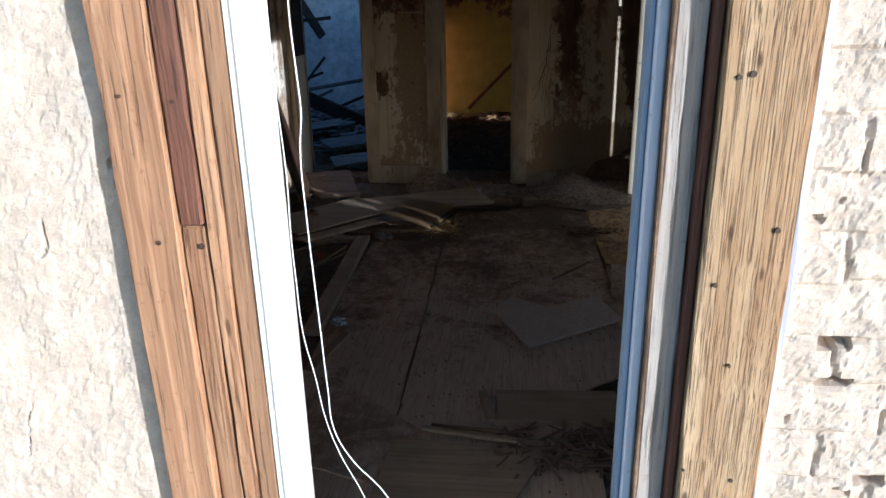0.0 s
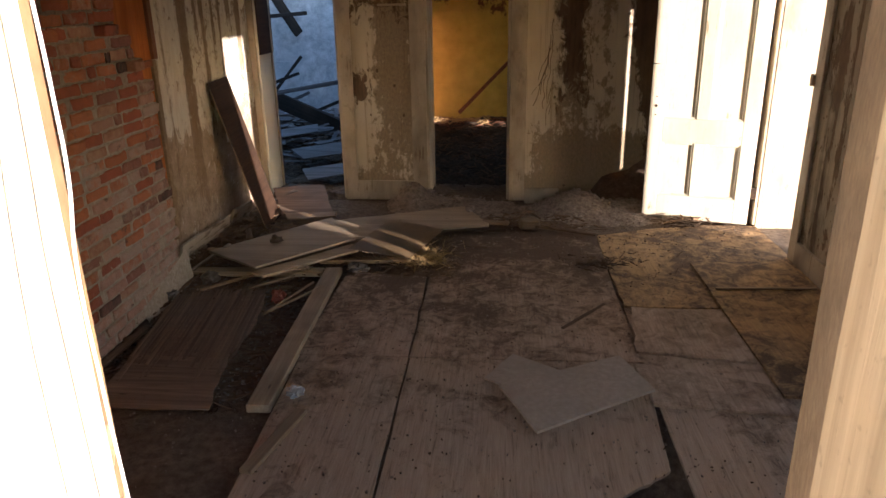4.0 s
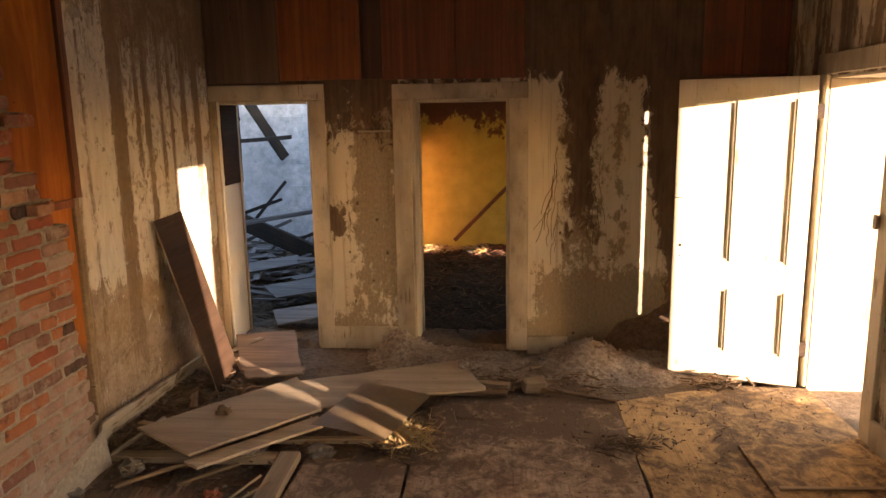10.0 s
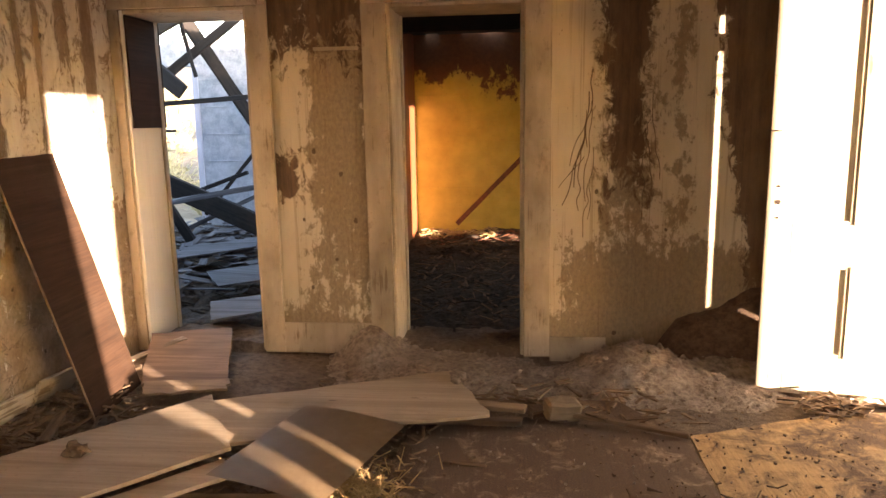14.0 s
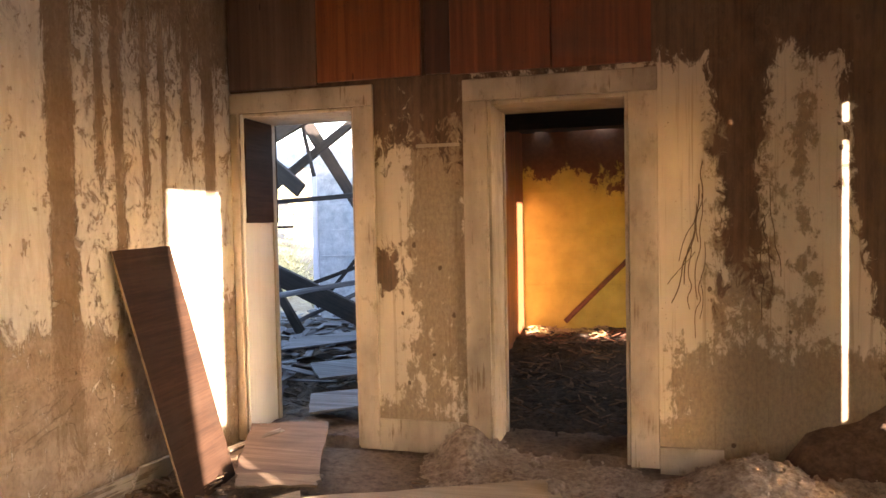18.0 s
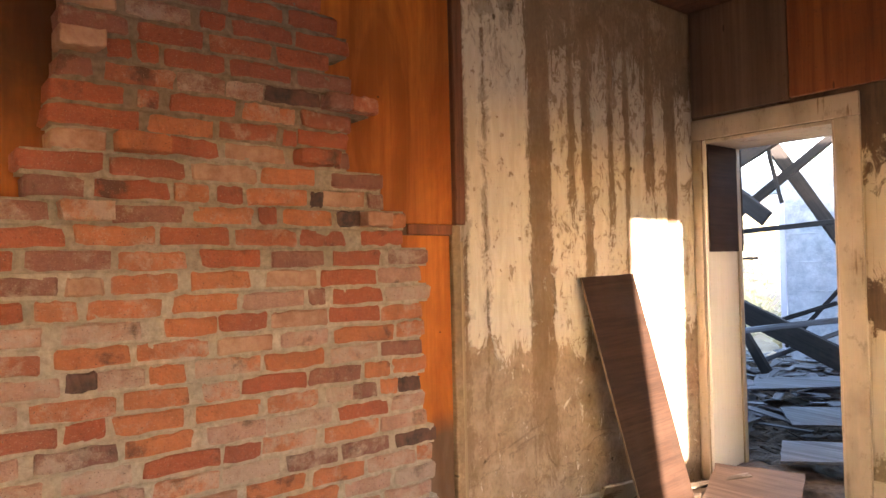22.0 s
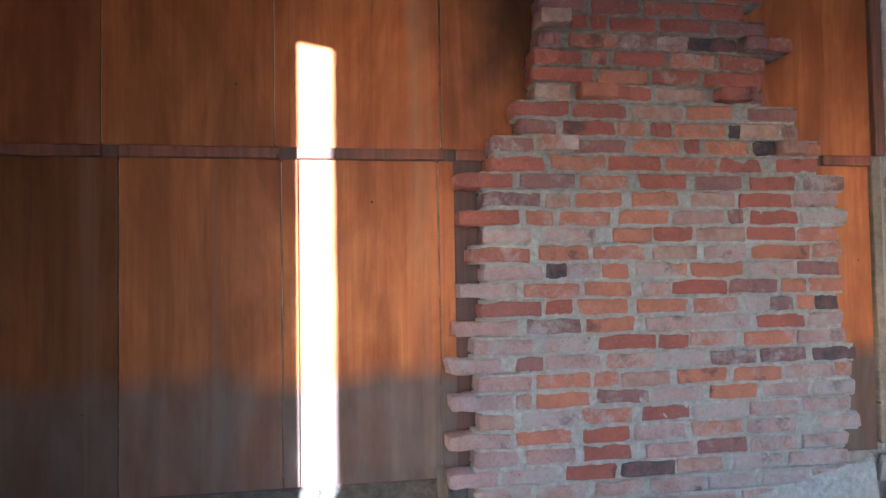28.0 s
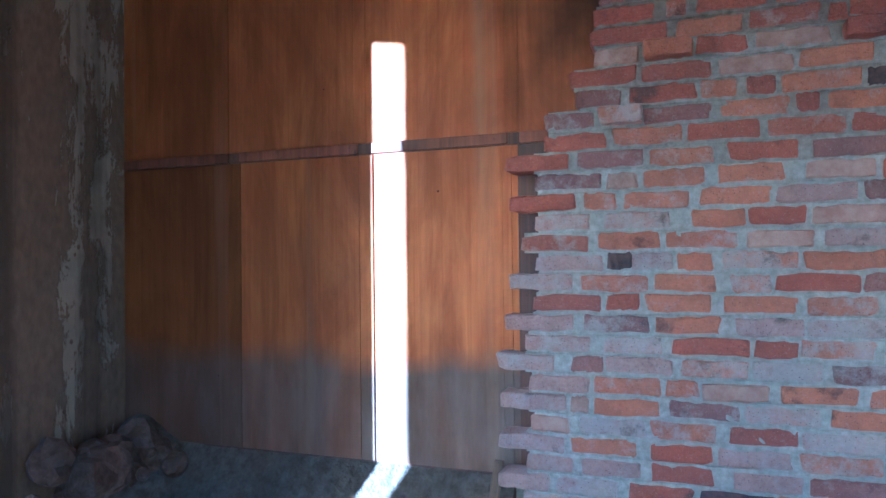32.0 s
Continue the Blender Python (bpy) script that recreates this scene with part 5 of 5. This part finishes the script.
plank("timber_length", (-0.33, -4.17), (-0.222, -3.70), 0.06, 0.02, 0.002, 0.002, M_SOFTWOOD, "short pale offcut of wood", 3, category="timber")

M_VENEER = timber("dusty brown veneer", (0.15, 0.092, 0.060), (0.31, 0.205, 0.138), "X", 50, 0.85, 0.6, 0.3)
# ribbed veneer sheet whose outer ply has split into strips
ribbed = empty("split_veneer_sheet", "brown veneer sheet split into loose strips", "sheet")
part("backing", sheet([(-1.4, -2.438), (-0.82, -2.367), (-0.74, -2.859), (-0.76, -3.218), (-0.66, -3.73), (-1.24, -3.73)], 0.006, 0.012, 4, 6), M_VENEER, ribbed, at=pose(0, 0, 0.012))
rr = random.Random(8)
for k in range(26):
    u = k / 25
    ax, bx = -1.39 + 0.55 * u, -1.24 + 0.56 * u
    L = rr.uniform(0.80, 1.12)
    start = Vector((ax, -2.36 + 0.07 * u - rr.uniform(0, 0.05), 0.024))
    end = start.lerp(Vector((bx, -3.55, 0.022)), min(1, L * 0.86))
    mid = (start + end) / 2
    turn = math.degrees(math.atan2(end.y - start.y, end.x - start.x))
    part("strip", rough_block((end - start).length, rr.uniform(0.011, 0.018), 0.003, 0.0008, 0.0006, 6, k, rr.uniform(-0.004, 0.008)), M_VENEER, ribbed, at=pose(mid.x, mid.y, 0.024 + rr.uniform(0, 0.006), rr.uniform(-14, 14), 0, turn))

lying("ply_board", [(-1.415, -1.82), (-0.965, -2.125), (-0.40, -1.50), (-0.705, -0.975)], 0.016, 0.098, M_PALEWOOD, "long pale ply board lying askew", "board", 11, (0, 0), 7, 0.004)
lying("ply_board", [(-0.99, -2.135), (-0.89, -2.20), (-0.35, -1.66), (-0.42, -1.53)], 0.016, 0.062, M_PALEWOOD, "pale strip under the long ply board", "board", 12)
lying("ply_board", [(-0.70, -1.0), (-0.45, -1.43), (0.10, -1.22), (0.60, -1.075), (0.52, -0.86), (0.39, -0.535)], 0.014, 0.077, M_PALEWOOD, "broken pale ply board with a torn end", "board", 13, (0, 0), 6, 0.012)
curl = height_sheet(-0.245, 0.245, -0.32, 0.32, 18, 10, lambda x, y: 0.014 * math.cos(x * 5.5) + 0.008 * y)
bmesh.ops.solidify(curl, geom=curl.faces[:], thickness=0.008)
thing("curved_sheet", curl, M_TIN, "brown faced sheet, slightly curved, catching the sun", "sheet", at=pose(-0.084, -1.467, 0.096, 2, 2, -19), smooth=False)
plank("timber_length", (-0.62, -1.742), (0.05, -1.701), 0.05, 0.03, 0.0, 0.0, M_SOFTWOOD, "pale lath under the curved sheet", 5, category="timber")
lying("square_board", [(-1.495, -0.03), (-1.03, 0.07), (-0.775, -0.63), (-1.215, -0.69)], 0.018, 0.066, M_VENEER, "square tan board lying before the doorway", "board", 15, (6, 0), 7, 0.008)
lying("ply_scrap", [(-1.2, -0.7029), (-0.75, -0.639), (-0.72, -0.7668), (-1.1, -0.852)], 0.012, 0.05, M_SOFTWOOD, "ragged pale ply scrap", "board", 16, (3, 0), 6, 0.015)
thing("wood_block", rough_block(0.16, 0.11, 0.09, 0.014, 0.006, 1, 6), M_SOFTWOOD, "weathered short wood block", "block", at=pose(0.925, -0.90, 0.05, 0, 4, 12))
plank("timber_length", (0.28, -0.852), (0.76, -0.9372), 0.07, 0.022, 0.05, 0.05, M_SOFTWOOD, "split pale lath before the heap", 7, category="timber")
plank("timber_length", (0.18, -0.9905), (0.74, -1.033), 0.06, 0.025, 0.01, 0.03, M_OLDWOOD, "dark split lath before the heap", 8, category="timber")
plank("timber_length", (0.9, -0.9052), (1.45, -1.086), 0.03, 0.02, 0.03, 0.01, M_OLDWOOD, "dark stick on the floor", 9, category="timber")
plank("timber_length", (0.42, -1.352), (0.6, -1.383), 0.018, 0.012, 0.002, 0.002, M_OLDWOOD, "short dark stick on the floor", 10, category="timber")
plank("timber_length", (1.06, -2.76), (1.346, -2.40), 0.022, 0.01, 0.002, 0.002, M_OLDWOOD, "dark stick on the ply floor", 11, category="timber")

for a, b, w, z0, z1, m, lab in (((-1.5, -1.629), (-1.22, -1.762), 0.05, 0.05, 0.08, M_SOFTWOOD, "short pale wood piece by the wall"), ((-1.52, -2.07), (-1.3, -1.701), 0.03, 0.0, 0.12, M_GRIMY, "pale splintered stick beside the chimney"),
        ((-1.3, -2.295), (-0.98, -2.039), 0.025, 0.0, 0.02, M_SOFTWOOD, "thin pale stick on the earth"), ((-0.98, -2.254), (-0.72, -2.049), 0.022, 0.0, 0.015, M_SOFTWOOD, "thin pale stick on the earth"),
        ((-1.46, -2.705), (-1.44, -2.039), 0.04, -0.01, 0.0, M_OLDWOOD, "dark lath along the chimney foot"), ((-1.44, -3.627), (-1.4, -2.859), 0.05, -0.01, -0.01, M_OLDWOOD, "dark lath along the chimney foot"),
        ((-0.75, -2.654), (-0.55, -2.193), 0.012, 0.0, 0.03, M_SOFTWOOD, "thin pale reed on the earth"), ((-0.72, -2.603), (-0.48, -2.244), 0.012, 0.0, 0.02, M_SOFTWOOD, "thin pale reed on the earth"),
        ((-1.42, -1.012), (-1.25, -1.424), 0.05, 0.03, 0.06, M_OLDWOOD, "broken brown lath in the corner"), ((-1.5, -0.6603), (-1.28, -0.5538), 0.05, 0.05, 0.08, M_SOFTWOOD, "short pale wood piece by the doorway"),
        ((-1.45, -0.3727), (-1.25, -0.10), 0.06, 0.05, 0.10, M_GRIMY, "short pale wood piece by the doorway"), ((-1.46, -1.424), (-1.4, -1.116), 0.04, 0.04, 0.05, M_OLDWOOD, "broken brown lath in the corner")):
    plank("wood_offcut", a, b, w, 0.016, z0, z1, m, lab, int(abs(a[0] * 100 + a[1] * 10)), category="offcut")

# sheets on the right side of the floor
lying("floor_board", [(2.04, -1.68), (2.72, -1.629), (2.75, -3.484), (2.05, -3.463)], 0.014, 0.004, M_TANPLY, "loose tan ply sheet along the wall", "board", 21)
plank("timber_length", (2.08, -2.162), (2.72, -2.141), 0.028, 0.012, 0.019, 0.019, M_SOFTWOOD, "thin lath across a ply sheet", 22, category="timber")
lying("floor_board", [(1.5, -2.459), (2.03, -2.5), (2.03, -3.135), (1.43, -3.043)], 0.014, 0.004, M_FLOORSCRAP, "dusty ply board piece with broken corners", "board", 23, (0, 0), 6, 0.012)
lying("floor_board", [(1.4, -3.176), (2.01, -3.361), (2.03, -3.627), (1.42, -3.566)], 0.014, 0.004, M_FLOORSCRAP, "dusty ply board piece", "board", 24, (0, 0), 6, 0.008)
lying("grey_tile_sheet", [(0.625, -3.375), (0.77, -3.12), (1.05, -3.30), (0.88, -3.53)], 0.012, 0.010, M_GREYSHEET, "grey composite sheet piece", "sheet", 25, (1, 1), 5, 0.002)
lying("grey_tile_sheet", [(0.70, -3.477), (1.31, -3.214), (1.435, -3.513), (0.87, -3.83)], 0.014, 0.040, M_GREYSHEET, "grey composite sheet lying across another", "sheet", 26, (4.0, -2.0), 5, 0.003)

# by the entrance
drawer = empty("cabinet_door", "broken cabinet door lying flat with its edge strips", "cabinet door", at=pose(1.0, -4.44, 0.004, 0, 0, 2))
part("panel", rough_block(0.60, 0.26, 0.012, 0.003, 0.001, 3, 1), M_SOFTWOOD, drawer, at=pose(0, 0.02, 0.012))
part("edge_strip", rough_block(0.62, 0.03, 0.03, 0.003, 0.001, 3, 2), M_SOFTWOOD, drawer, at=pose(0.0, -0.135, 0.015))
part("edge_strip", rough_block(0.27, 0.045, 0.02, 0.003, 0.001, 3, 3), M_SOFTWOOD, drawer, at=pose(-0.345, 0.0, 0.012, 0, 0, 100))
lying("ply_board", [(0.24, -4.755), (0.93, -4.817), (0.72, -5.319), (0.2, -5.37)], 0.014, 0.014, M_SOFTWOOD, "pale ply board piece by the entrance", "board", 31)
lying("ply_board", [(-0.18, -4.191), (0.42, -4.734), (0.2, -5.062), (-0.4, -4.857)], 0.012, 0.001, M_FLOORSCRAP, "ply board piece by the entrance", "board", 32)
plank("timber_length", (0.36, -4.694), (0.92, -4.786), 0.03, 0.018, 0.03, 0.03, M_SOFTWOOD, "pale lath by the entrance", 33, category="timber")
plank("timber_length", (0.4, -4.642), (0.8, -4.683), 0.02, 0.014, 0.016, 0.016, M_OLDWOOD, "dark lath by the entrance", 34, category="timber")


def rock(name, at, size, material, label, seed, squash=0.7, category="stone"):
    bm = bmesh.new()
    bmesh.ops.create_icosphere(bm, subdivisions=3, radius=1)
    for v in bm.verts:
        v.co *= 1 + 0.6 * noise.fractal(v.co * 1.6 + Vector((seed, 0, 0)), 1.0, 2.0, 3)
        v.co = Vector((v.co.x * size, v.co.y * size * 0.8, v.co.z * size * squash))
    return thing(name, bm, material, label, category, at=pose(*at, 0, 0, seed * 40), smooth=False)


rock("stone", (-1.29, -2.14, 0.03), 0.06, M_STONE, "grey stone on the earth", 1)
rock("stone", (-1.44, -2.42, 0.02), 0.05, M_STONE, "grey stone beside the chimney", 2)
rock("stone", (-0.315, -1.86, 0.01), 0.09, M_STONE, "flat grey stone on the floor", 3, 0.35)
rock("stone", (-0.95, -1.701, 0.03), 0.07, M_STONE, "grey stone beside the board", 4, 0.5)
rock("stone", (-0.7, -1.936, 0.03), 0.06, M_RUBBLE, "pale lump of plaster", 5, 0.5)
rock("brick_fragment", (-0.726, -2.40, 0.02), 0.05, M_BRICK, "broken piece of red brick", 6, 0.8, "brick")
rock("plaster_lump", (0.43, -0.6603, 0.1), 0.05, M_RUBBLE, "white lump of plaster", 7, 0.6)
rock("plaster_lump", (0.3, -0.4473, 0.14), 0.035, M_RUBBLE, "white lump of plaster", 8, 0.6)
rock("dirt_clod", (-0.98, -1.598, 0.125), 0.045, M_OLDWOOD, "brown clod lying on the board", 9, 0.8, "clod")


def crumpled():
    bm = bmesh.new()
    bmesh.ops.create_icosphere(bm, subdivisions=3, radius=0.042)
    for v in bm.verts:
        v.co *= 1 + 0.5 * noise.noise(v.co * 60)
        v.co.z *= 0.6
    return bm


n = Nodes("clear crinkled plastic", 0.12)
n.b.inputs["Transmission Weight"].default_value = 0.6
thing("plastic_bottle_scrap", crumpled(), n.done((0.8, 0.82, 0.85)), "crumpled clear plastic scrap beside the timber", "litter", at=pose(-0.29, -3.57, 0.028))

# brown hardboard leaning on the plaster wall
tl, tr, bl, br = Vector((LEFT + 0.02, -1.105, 1.222)), Vector((LEFT + 0.02, -0.648, 1.155)), Vector((-1.235, -1.07, 0.0)), Vector((-1.13, -0.66, -0.03))
ax = (bl - tl).normalized()
across = (tr - tl) - ax * (tr - tl).dot(ax)
m = Matrix.Identity(4)
for k, v in enumerate((ax, across.normalized(), ax.cross(across.normalized()))):
    m.col[k][:3] = v
lean = empty("leaning_board", "dark brown hardboard leaning against the plaster wall", "board", at=Matrix.Translation(tl) @ m)
hb = sheet([(0, 0), (1.27, 0), (1.255, 0.445), (0, 0.46)], 0.008, 0.002, 3, 6)
part("face", hb, M_HARDBOARD, lean)
part("worn_edge", block(0, 1.27, -0.004, -0.0005, -0.001, 0.009, 0.001), M_SOFTWOOD, lean, "pale worn edge")
plank("stick", (LEFT + 0.05, -3.85), (-1.4, -3.853), 0.035, 0.02, 0.26, 0.0, M_OLDWOOD, "rough stick leaning beside the chimney", 51, category="stick")


# ---- the yellow room ----
thing("wall_yellow_far", wall_mesh(-0.70, 3.30, -0.2, 2.42, 3.85, 4.10, []), M_YELLOW, "yellow distempered wall with brown damp stains", "wall", kind="structure")
thing("wall_dividing", wall_mesh(0.40, 3.85, -0.2, 2.42, -0.68, -0.38, [], "y"), M_REDPLY, "red-brown dividing wall of the yellow room", "wall", kind="structure")
thing("wall_yellow_side", wall_mesh(0.40, 4.10, -0.2, 2.42, 2.80, 2.90, [(0.96, 1.42, 0.53, 1.92), (1.45, 1.87, 0.40, 0.47)], "y"), M_YELLOW, "side wall of the yellow room with a narrow opening", "wall", kind="structure")
for k in range(3):
    thing("wall_ledger", block(-0.37, 2.79, 3.838, 3.849, 0.62 + 0.5 * k, 0.628 + 0.5 * k, 0.002), M_YELLOW, "thin board joint on the yellow wall", "trim", kind="structure")
bm = bmesh.new()
# The boards leave an unseen hole, added to let sky light brighten the room.
for x0, x1, y0, y1 in ((-0.68, 1.3, 0.40, 1.7), (2.5, 2.9, 0.4, 1.7), (-0.68, 2.9, 1.7, 3.0), (-0.68, 2.9, 3.0, 3.72)):
    block(x0, x1, y0, y1, 2.26, 2.34, 0, bm)
r = random.Random(3)
x = -0.68
while x < 2.9:
    w = r.uniform(0.05, 0.16)
    if r.random() < 0.72:
        block(x, x + w, 3.72, 3.90 if r.random() < 0.8 else 3.80, 2.265, 2.34, 0, bm)
    x += w + r.uniform(0.0, 0.012)
thing("ceiling_yellow_room", bm, M_CHARRED, "dark broken board ceiling with gaps and an added hole out of view", "ceiling", kind="structure")
plank("ceiling_beam", (-0.37, 2.4), (2.79, 2.4), 0.1, 0.14, 2.12, 2.12, M_CHARRED, "dark ceiling beam", 60, category="beam")


def yfloor(x, y):
    return 0.03 + 0.05 * max(0, min(1, y / 1.5)) + 0.05 * max(0, (y - 2.6)) + lumps(x, y, 3.5, 0.04) + lumps(x, y, 14, 0.015)


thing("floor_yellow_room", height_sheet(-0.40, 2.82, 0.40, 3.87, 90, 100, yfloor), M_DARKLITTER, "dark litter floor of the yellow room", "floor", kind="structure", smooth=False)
litter("dark_litter", M_DARKLITTER, 600, lambda r: (lambda x, y: (x, y, yfloor(x, y)))(r.uniform(-0.3, 1.4), r.uniform(0.4, 3.7)), (0.03, 0.2), "dark splinters and bark on the floor", 11, 0.4)
litter("brown_litter", M_OLDWOOD, 260, lambda r: (lambda x, y: (x, y, yfloor(x, y) + 0.012))(r.uniform(-0.3, 1.4), r.uniform(0.4, 3.3)), (0.03, 0.18), "brown splinters and bark over the floor", 19, 0.4)
litter("brown_litter", M_REDPLY, 200, lambda r: (lambda x, y: (x, y, yfloor(x, y) + 0.01))(r.uniform(-0.3, 1.6), r.uniform(3.2, 3.8)), (0.03, 0.16), "red-brown chips along the yellow wall", 12, 0.4)
litter("straw_litter", M_STRAW, 160, lambda r: (lambda x, y: (x, y, yfloor(x, y) + 0.03))(r.uniform(-0.3, 0.5), r.uniform(3.45, 3.75)), (0.03, 0.14), "straw along the yellow wall catching the sun", 13, 0.4)
brace = Vector((0.76, 3.80, 0.92)) - Vector((0.06, 3.80, 0.22))
thing("leaning_brace", rough_block(brace.length + 0.5, 0.035, 0.05, 0.004, 0.002, 4, 2), M_REDPLY, "brown diagonal lath leaning on the yellow wall", "lath", at=pose(0.06 + 0.5 * brace.x + 0.18, 3.815, 0.22 + 0.5 * brace.z + 0.18, 0, -math.degrees(math.atan2(brace.z, brace.x)), 0))


# ---- the roofless room ----
block_wall = thing("wall_block", wall_mesh(-5.2, -0.68, -0.2, 2.36, 4.30, 4.52, [(-3.95, -3.08, -0.2, 2.05)]), M_BLOCK, "blue-grey concrete wall with a doorway to the brush outside", "wall", kind="structure")
for k in range(7):
    part("course_line", block(-3.06, -0.70, 4.292, 4.299, 0.28 + 0.32 * k, 0.292 + 0.32 * k, 0.002), M_BLOCK, block_wall)
part("door_jamb", block(-3.10, -3.03, 4.28, 4.53, -0.1, 2.05, 0.004), M_SHADE_GREY, block_wall, "white-painted door jamb")
thing("wall_block_side", wall_mesh(0.40, 4.52, -0.2, 2.2, -5.2, -5.0, [], "y"), M_BLOCK, "blue-grey concrete side wall", "wall", kind="structure")
thing("wall_block_front", wall_mesh(-5.0, -1.90, -0.2, 2.3, 0.2, 0.40, []), M_BLOCK, "concrete front wall of the roofless room", "wall", kind="structure")


def bfloor(x, y):
    return 0.04 + 0.10 * max(0, min(1, (y - 0.4) / 1.2)) + lumps(x, y, 3.0, 0.05) + lumps(x, y, 12, 0.02)


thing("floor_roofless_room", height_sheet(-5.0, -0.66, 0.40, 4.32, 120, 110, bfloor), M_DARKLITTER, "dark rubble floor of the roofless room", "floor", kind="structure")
M_SHINGLE = timber("grey weathered boards", (0.05, 0.05, 0.053), (0.20, 0.205, 0.22), "X", 40, 0.85, 0.6, 0.3)
r = random.Random(21)
shingle = [mesh("shingle", rough_block(L, w, 0.008, 0.002, 0.002, 2, k), M_SHINGLE) for k, (L, w) in enumerate(((0.42, 0.06), (0.26, 0.09), (0.6, 0.045), (0.2, 0.12)))]
pile = empty("fallen_roof_boards", "heap of grey fallen roof boards and shingles", "rubble")
for k in range(290):
    x, y = r.uniform(-3.6, -0.8), r.uniform(0.9, 4.1)
    ob = part("board", r.choice(shingle), None, pile)
    ob.matrix_local = pose(x, y, bfloor(x, y) + r.uniform(0.01, 0.13), r.uniform(-14, 14), r.uniform(-12, 12), r.uniform(0, 360))
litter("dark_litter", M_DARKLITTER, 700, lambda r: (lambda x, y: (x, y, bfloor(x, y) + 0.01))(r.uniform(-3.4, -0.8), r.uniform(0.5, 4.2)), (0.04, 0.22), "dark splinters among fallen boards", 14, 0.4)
for pts, z, tilt in (([(-1.62, 1.05), (-1.0, 1.5), (-0.9, 1.1), (-1.4, 0.75)], 0.24, (6, 3)), ([(-1.35, 0.5), (-0.85, 0.75), (-0.8, 0.4), (-1.2, 0.15)], 0.16, (5, 0)), ([(-2.2, 1.9), (-1.6, 2.2), (-1.5, 1.8), (-2.1, 1.5)], 0.3, (4, -3))):
    lying("pale_board", pts, 0.012, z, M_SHINGLE, "pale grey sheet lying on fallen boards", "board", 41, tilt)


def rafter(a, b, w, h, material, label):
    a, b = Vector(a), Vector(b)
    d = b - a
    m = look(a, b)
    return thing("fallen_rafter", rough_block(d.length, w, h, 0.006, 0.004, 5, int(abs(a.x * 100))), material, label, "rafter",
                 at=Matrix.Translation((a + b) / 2) @ d.to_track_quat("X", "Z").to_matrix().to_4x4())


BURNT = "blackened fallen roof rafter"
rafter((-2.31, 4.2, 1.33), (-2.95, 3.5, 2.75), 0.05, 0.14, M_CHARRED, BURNT)
rafter((-3.45, 3.2, 1.55), (-1.9, 3.2, 1.64), 0.04, 0.05, M_CHARRED, BURNT)
rafter((-3.5, 2.85, 1.10), (-1.3, 2.7, 0.15), 0.07, 0.20, M_CHARRED, BURNT)
rafter((-2.95, 2.3, 0.58), (-1.3, 2.4, 0.84), 0.08, 0.05, M_SHINGLE, "grey fallen roof timber")
rafter((-2.85, 2.6, 0.90), (-2.36, 2.55, 0.12), 0.05, 0.09, M_CHARRED, BURNT)
rafter((-3.4, 3.0, 2.35), (-2.61, 3.0, 1.68), 0.06, 0.16, M_CHARRED, BURNT)
rafter((-3.2, 3.4, 1.72), (-1.9, 3.4, 2.62), 0.05, 0.09, M_CHARRED, BURNT)
rafter((-2.74, 3.3, 2.5), (-2.60, 3.3, 1.85), 0.03, 0.04, M_CHARRED, BURNT)
rafter((-3.6, 2.9, 1.95), (-2.45, 3.1, 2.58), 0.06, 0.22, M_CHARRED, BURNT)
laths = random.Random(61)
for k in range(6):
    x, y, z = laths.uniform(-3.2, -1.6), laths.uniform(2.4, 3.6), laths.uniform(0.25, 0.6)
    a = laths.uniform(-0.9, 0.9)
    rafter((x, y, z), (x + 0.9 * math.cos(a), y + laths.uniform(-0.3, 0.3), max(0.15, z + 0.9 * math.sin(a))), 0.025, 0.04, M_SHINGLE if k % 3 == 0 else M_CHARRED, "thin fallen roof lath")
rafter((-3.4, 3.3, 1.29), (-2.86, 3.3, 1.30), 0.03, 0.03, M_CHARRED, BURNT)


# ---- brush outside ----
def shrub(seed, size):
    r, bm = random.Random(seed), bmesh.new()
    for k in range(90):
        a, lift = r.uniform(0, 6.283), r.uniform(0.35, 1.3)
        base = Vector((r.gauss(0, 0.12), r.gauss(0, 0.12), 0)) * size
        tip = base + Vector((math.cos(a) * math.cos(lift), math.sin(a) * math.cos(lift), math.sin(lift))) * size * r.uniform(0.6, 1.1)
        stick(base, tip, 0.012 * size, 0.004 * size, 4, bm, 0.08 * size, k)
        for q in range(9):
            p = base.lerp(tip, r.uniform(0.35, 1.0))
            d = Vector((r.gauss(0, 1), r.gauss(0, 1), r.gauss(0.6, 1))).normalized() * size * r.uniform(0.06, 0.16)
            s = d.orthogonal().normalized() * size * 0.014
            bm.faces.new([bm.verts.new(p - s), bm.verts.new(p + s), bm.verts.new(p + d)])
    return bm


brush_data = [mesh("dry_shrub", shrub(k, 1.0), M_GRASS) for k in range(3)]
r = random.Random(31)
for k in range(46):
    y = r.uniform(6.5, 30)
    x = -3.4 - (y - 4.3) * 0.42 + r.uniform(-2.6, 2.2) * (0.5 + y / 20)
    ob = new("dry_shrub", brush_data[k % 3])
    s = r.uniform(0.5, 1.15)
    ob.matrix_world = Matrix.Translation((x, y, ground_height(x, y) - 0.03)) @ Euler((0, 0, r.uniform(0, 6))).to_matrix().to_4x4() @ Matrix.Diagonal((s, s, s, 1))
    tagged(ob, "pale dry sagebrush on the slope outside", "shrub", "brush on the slope")
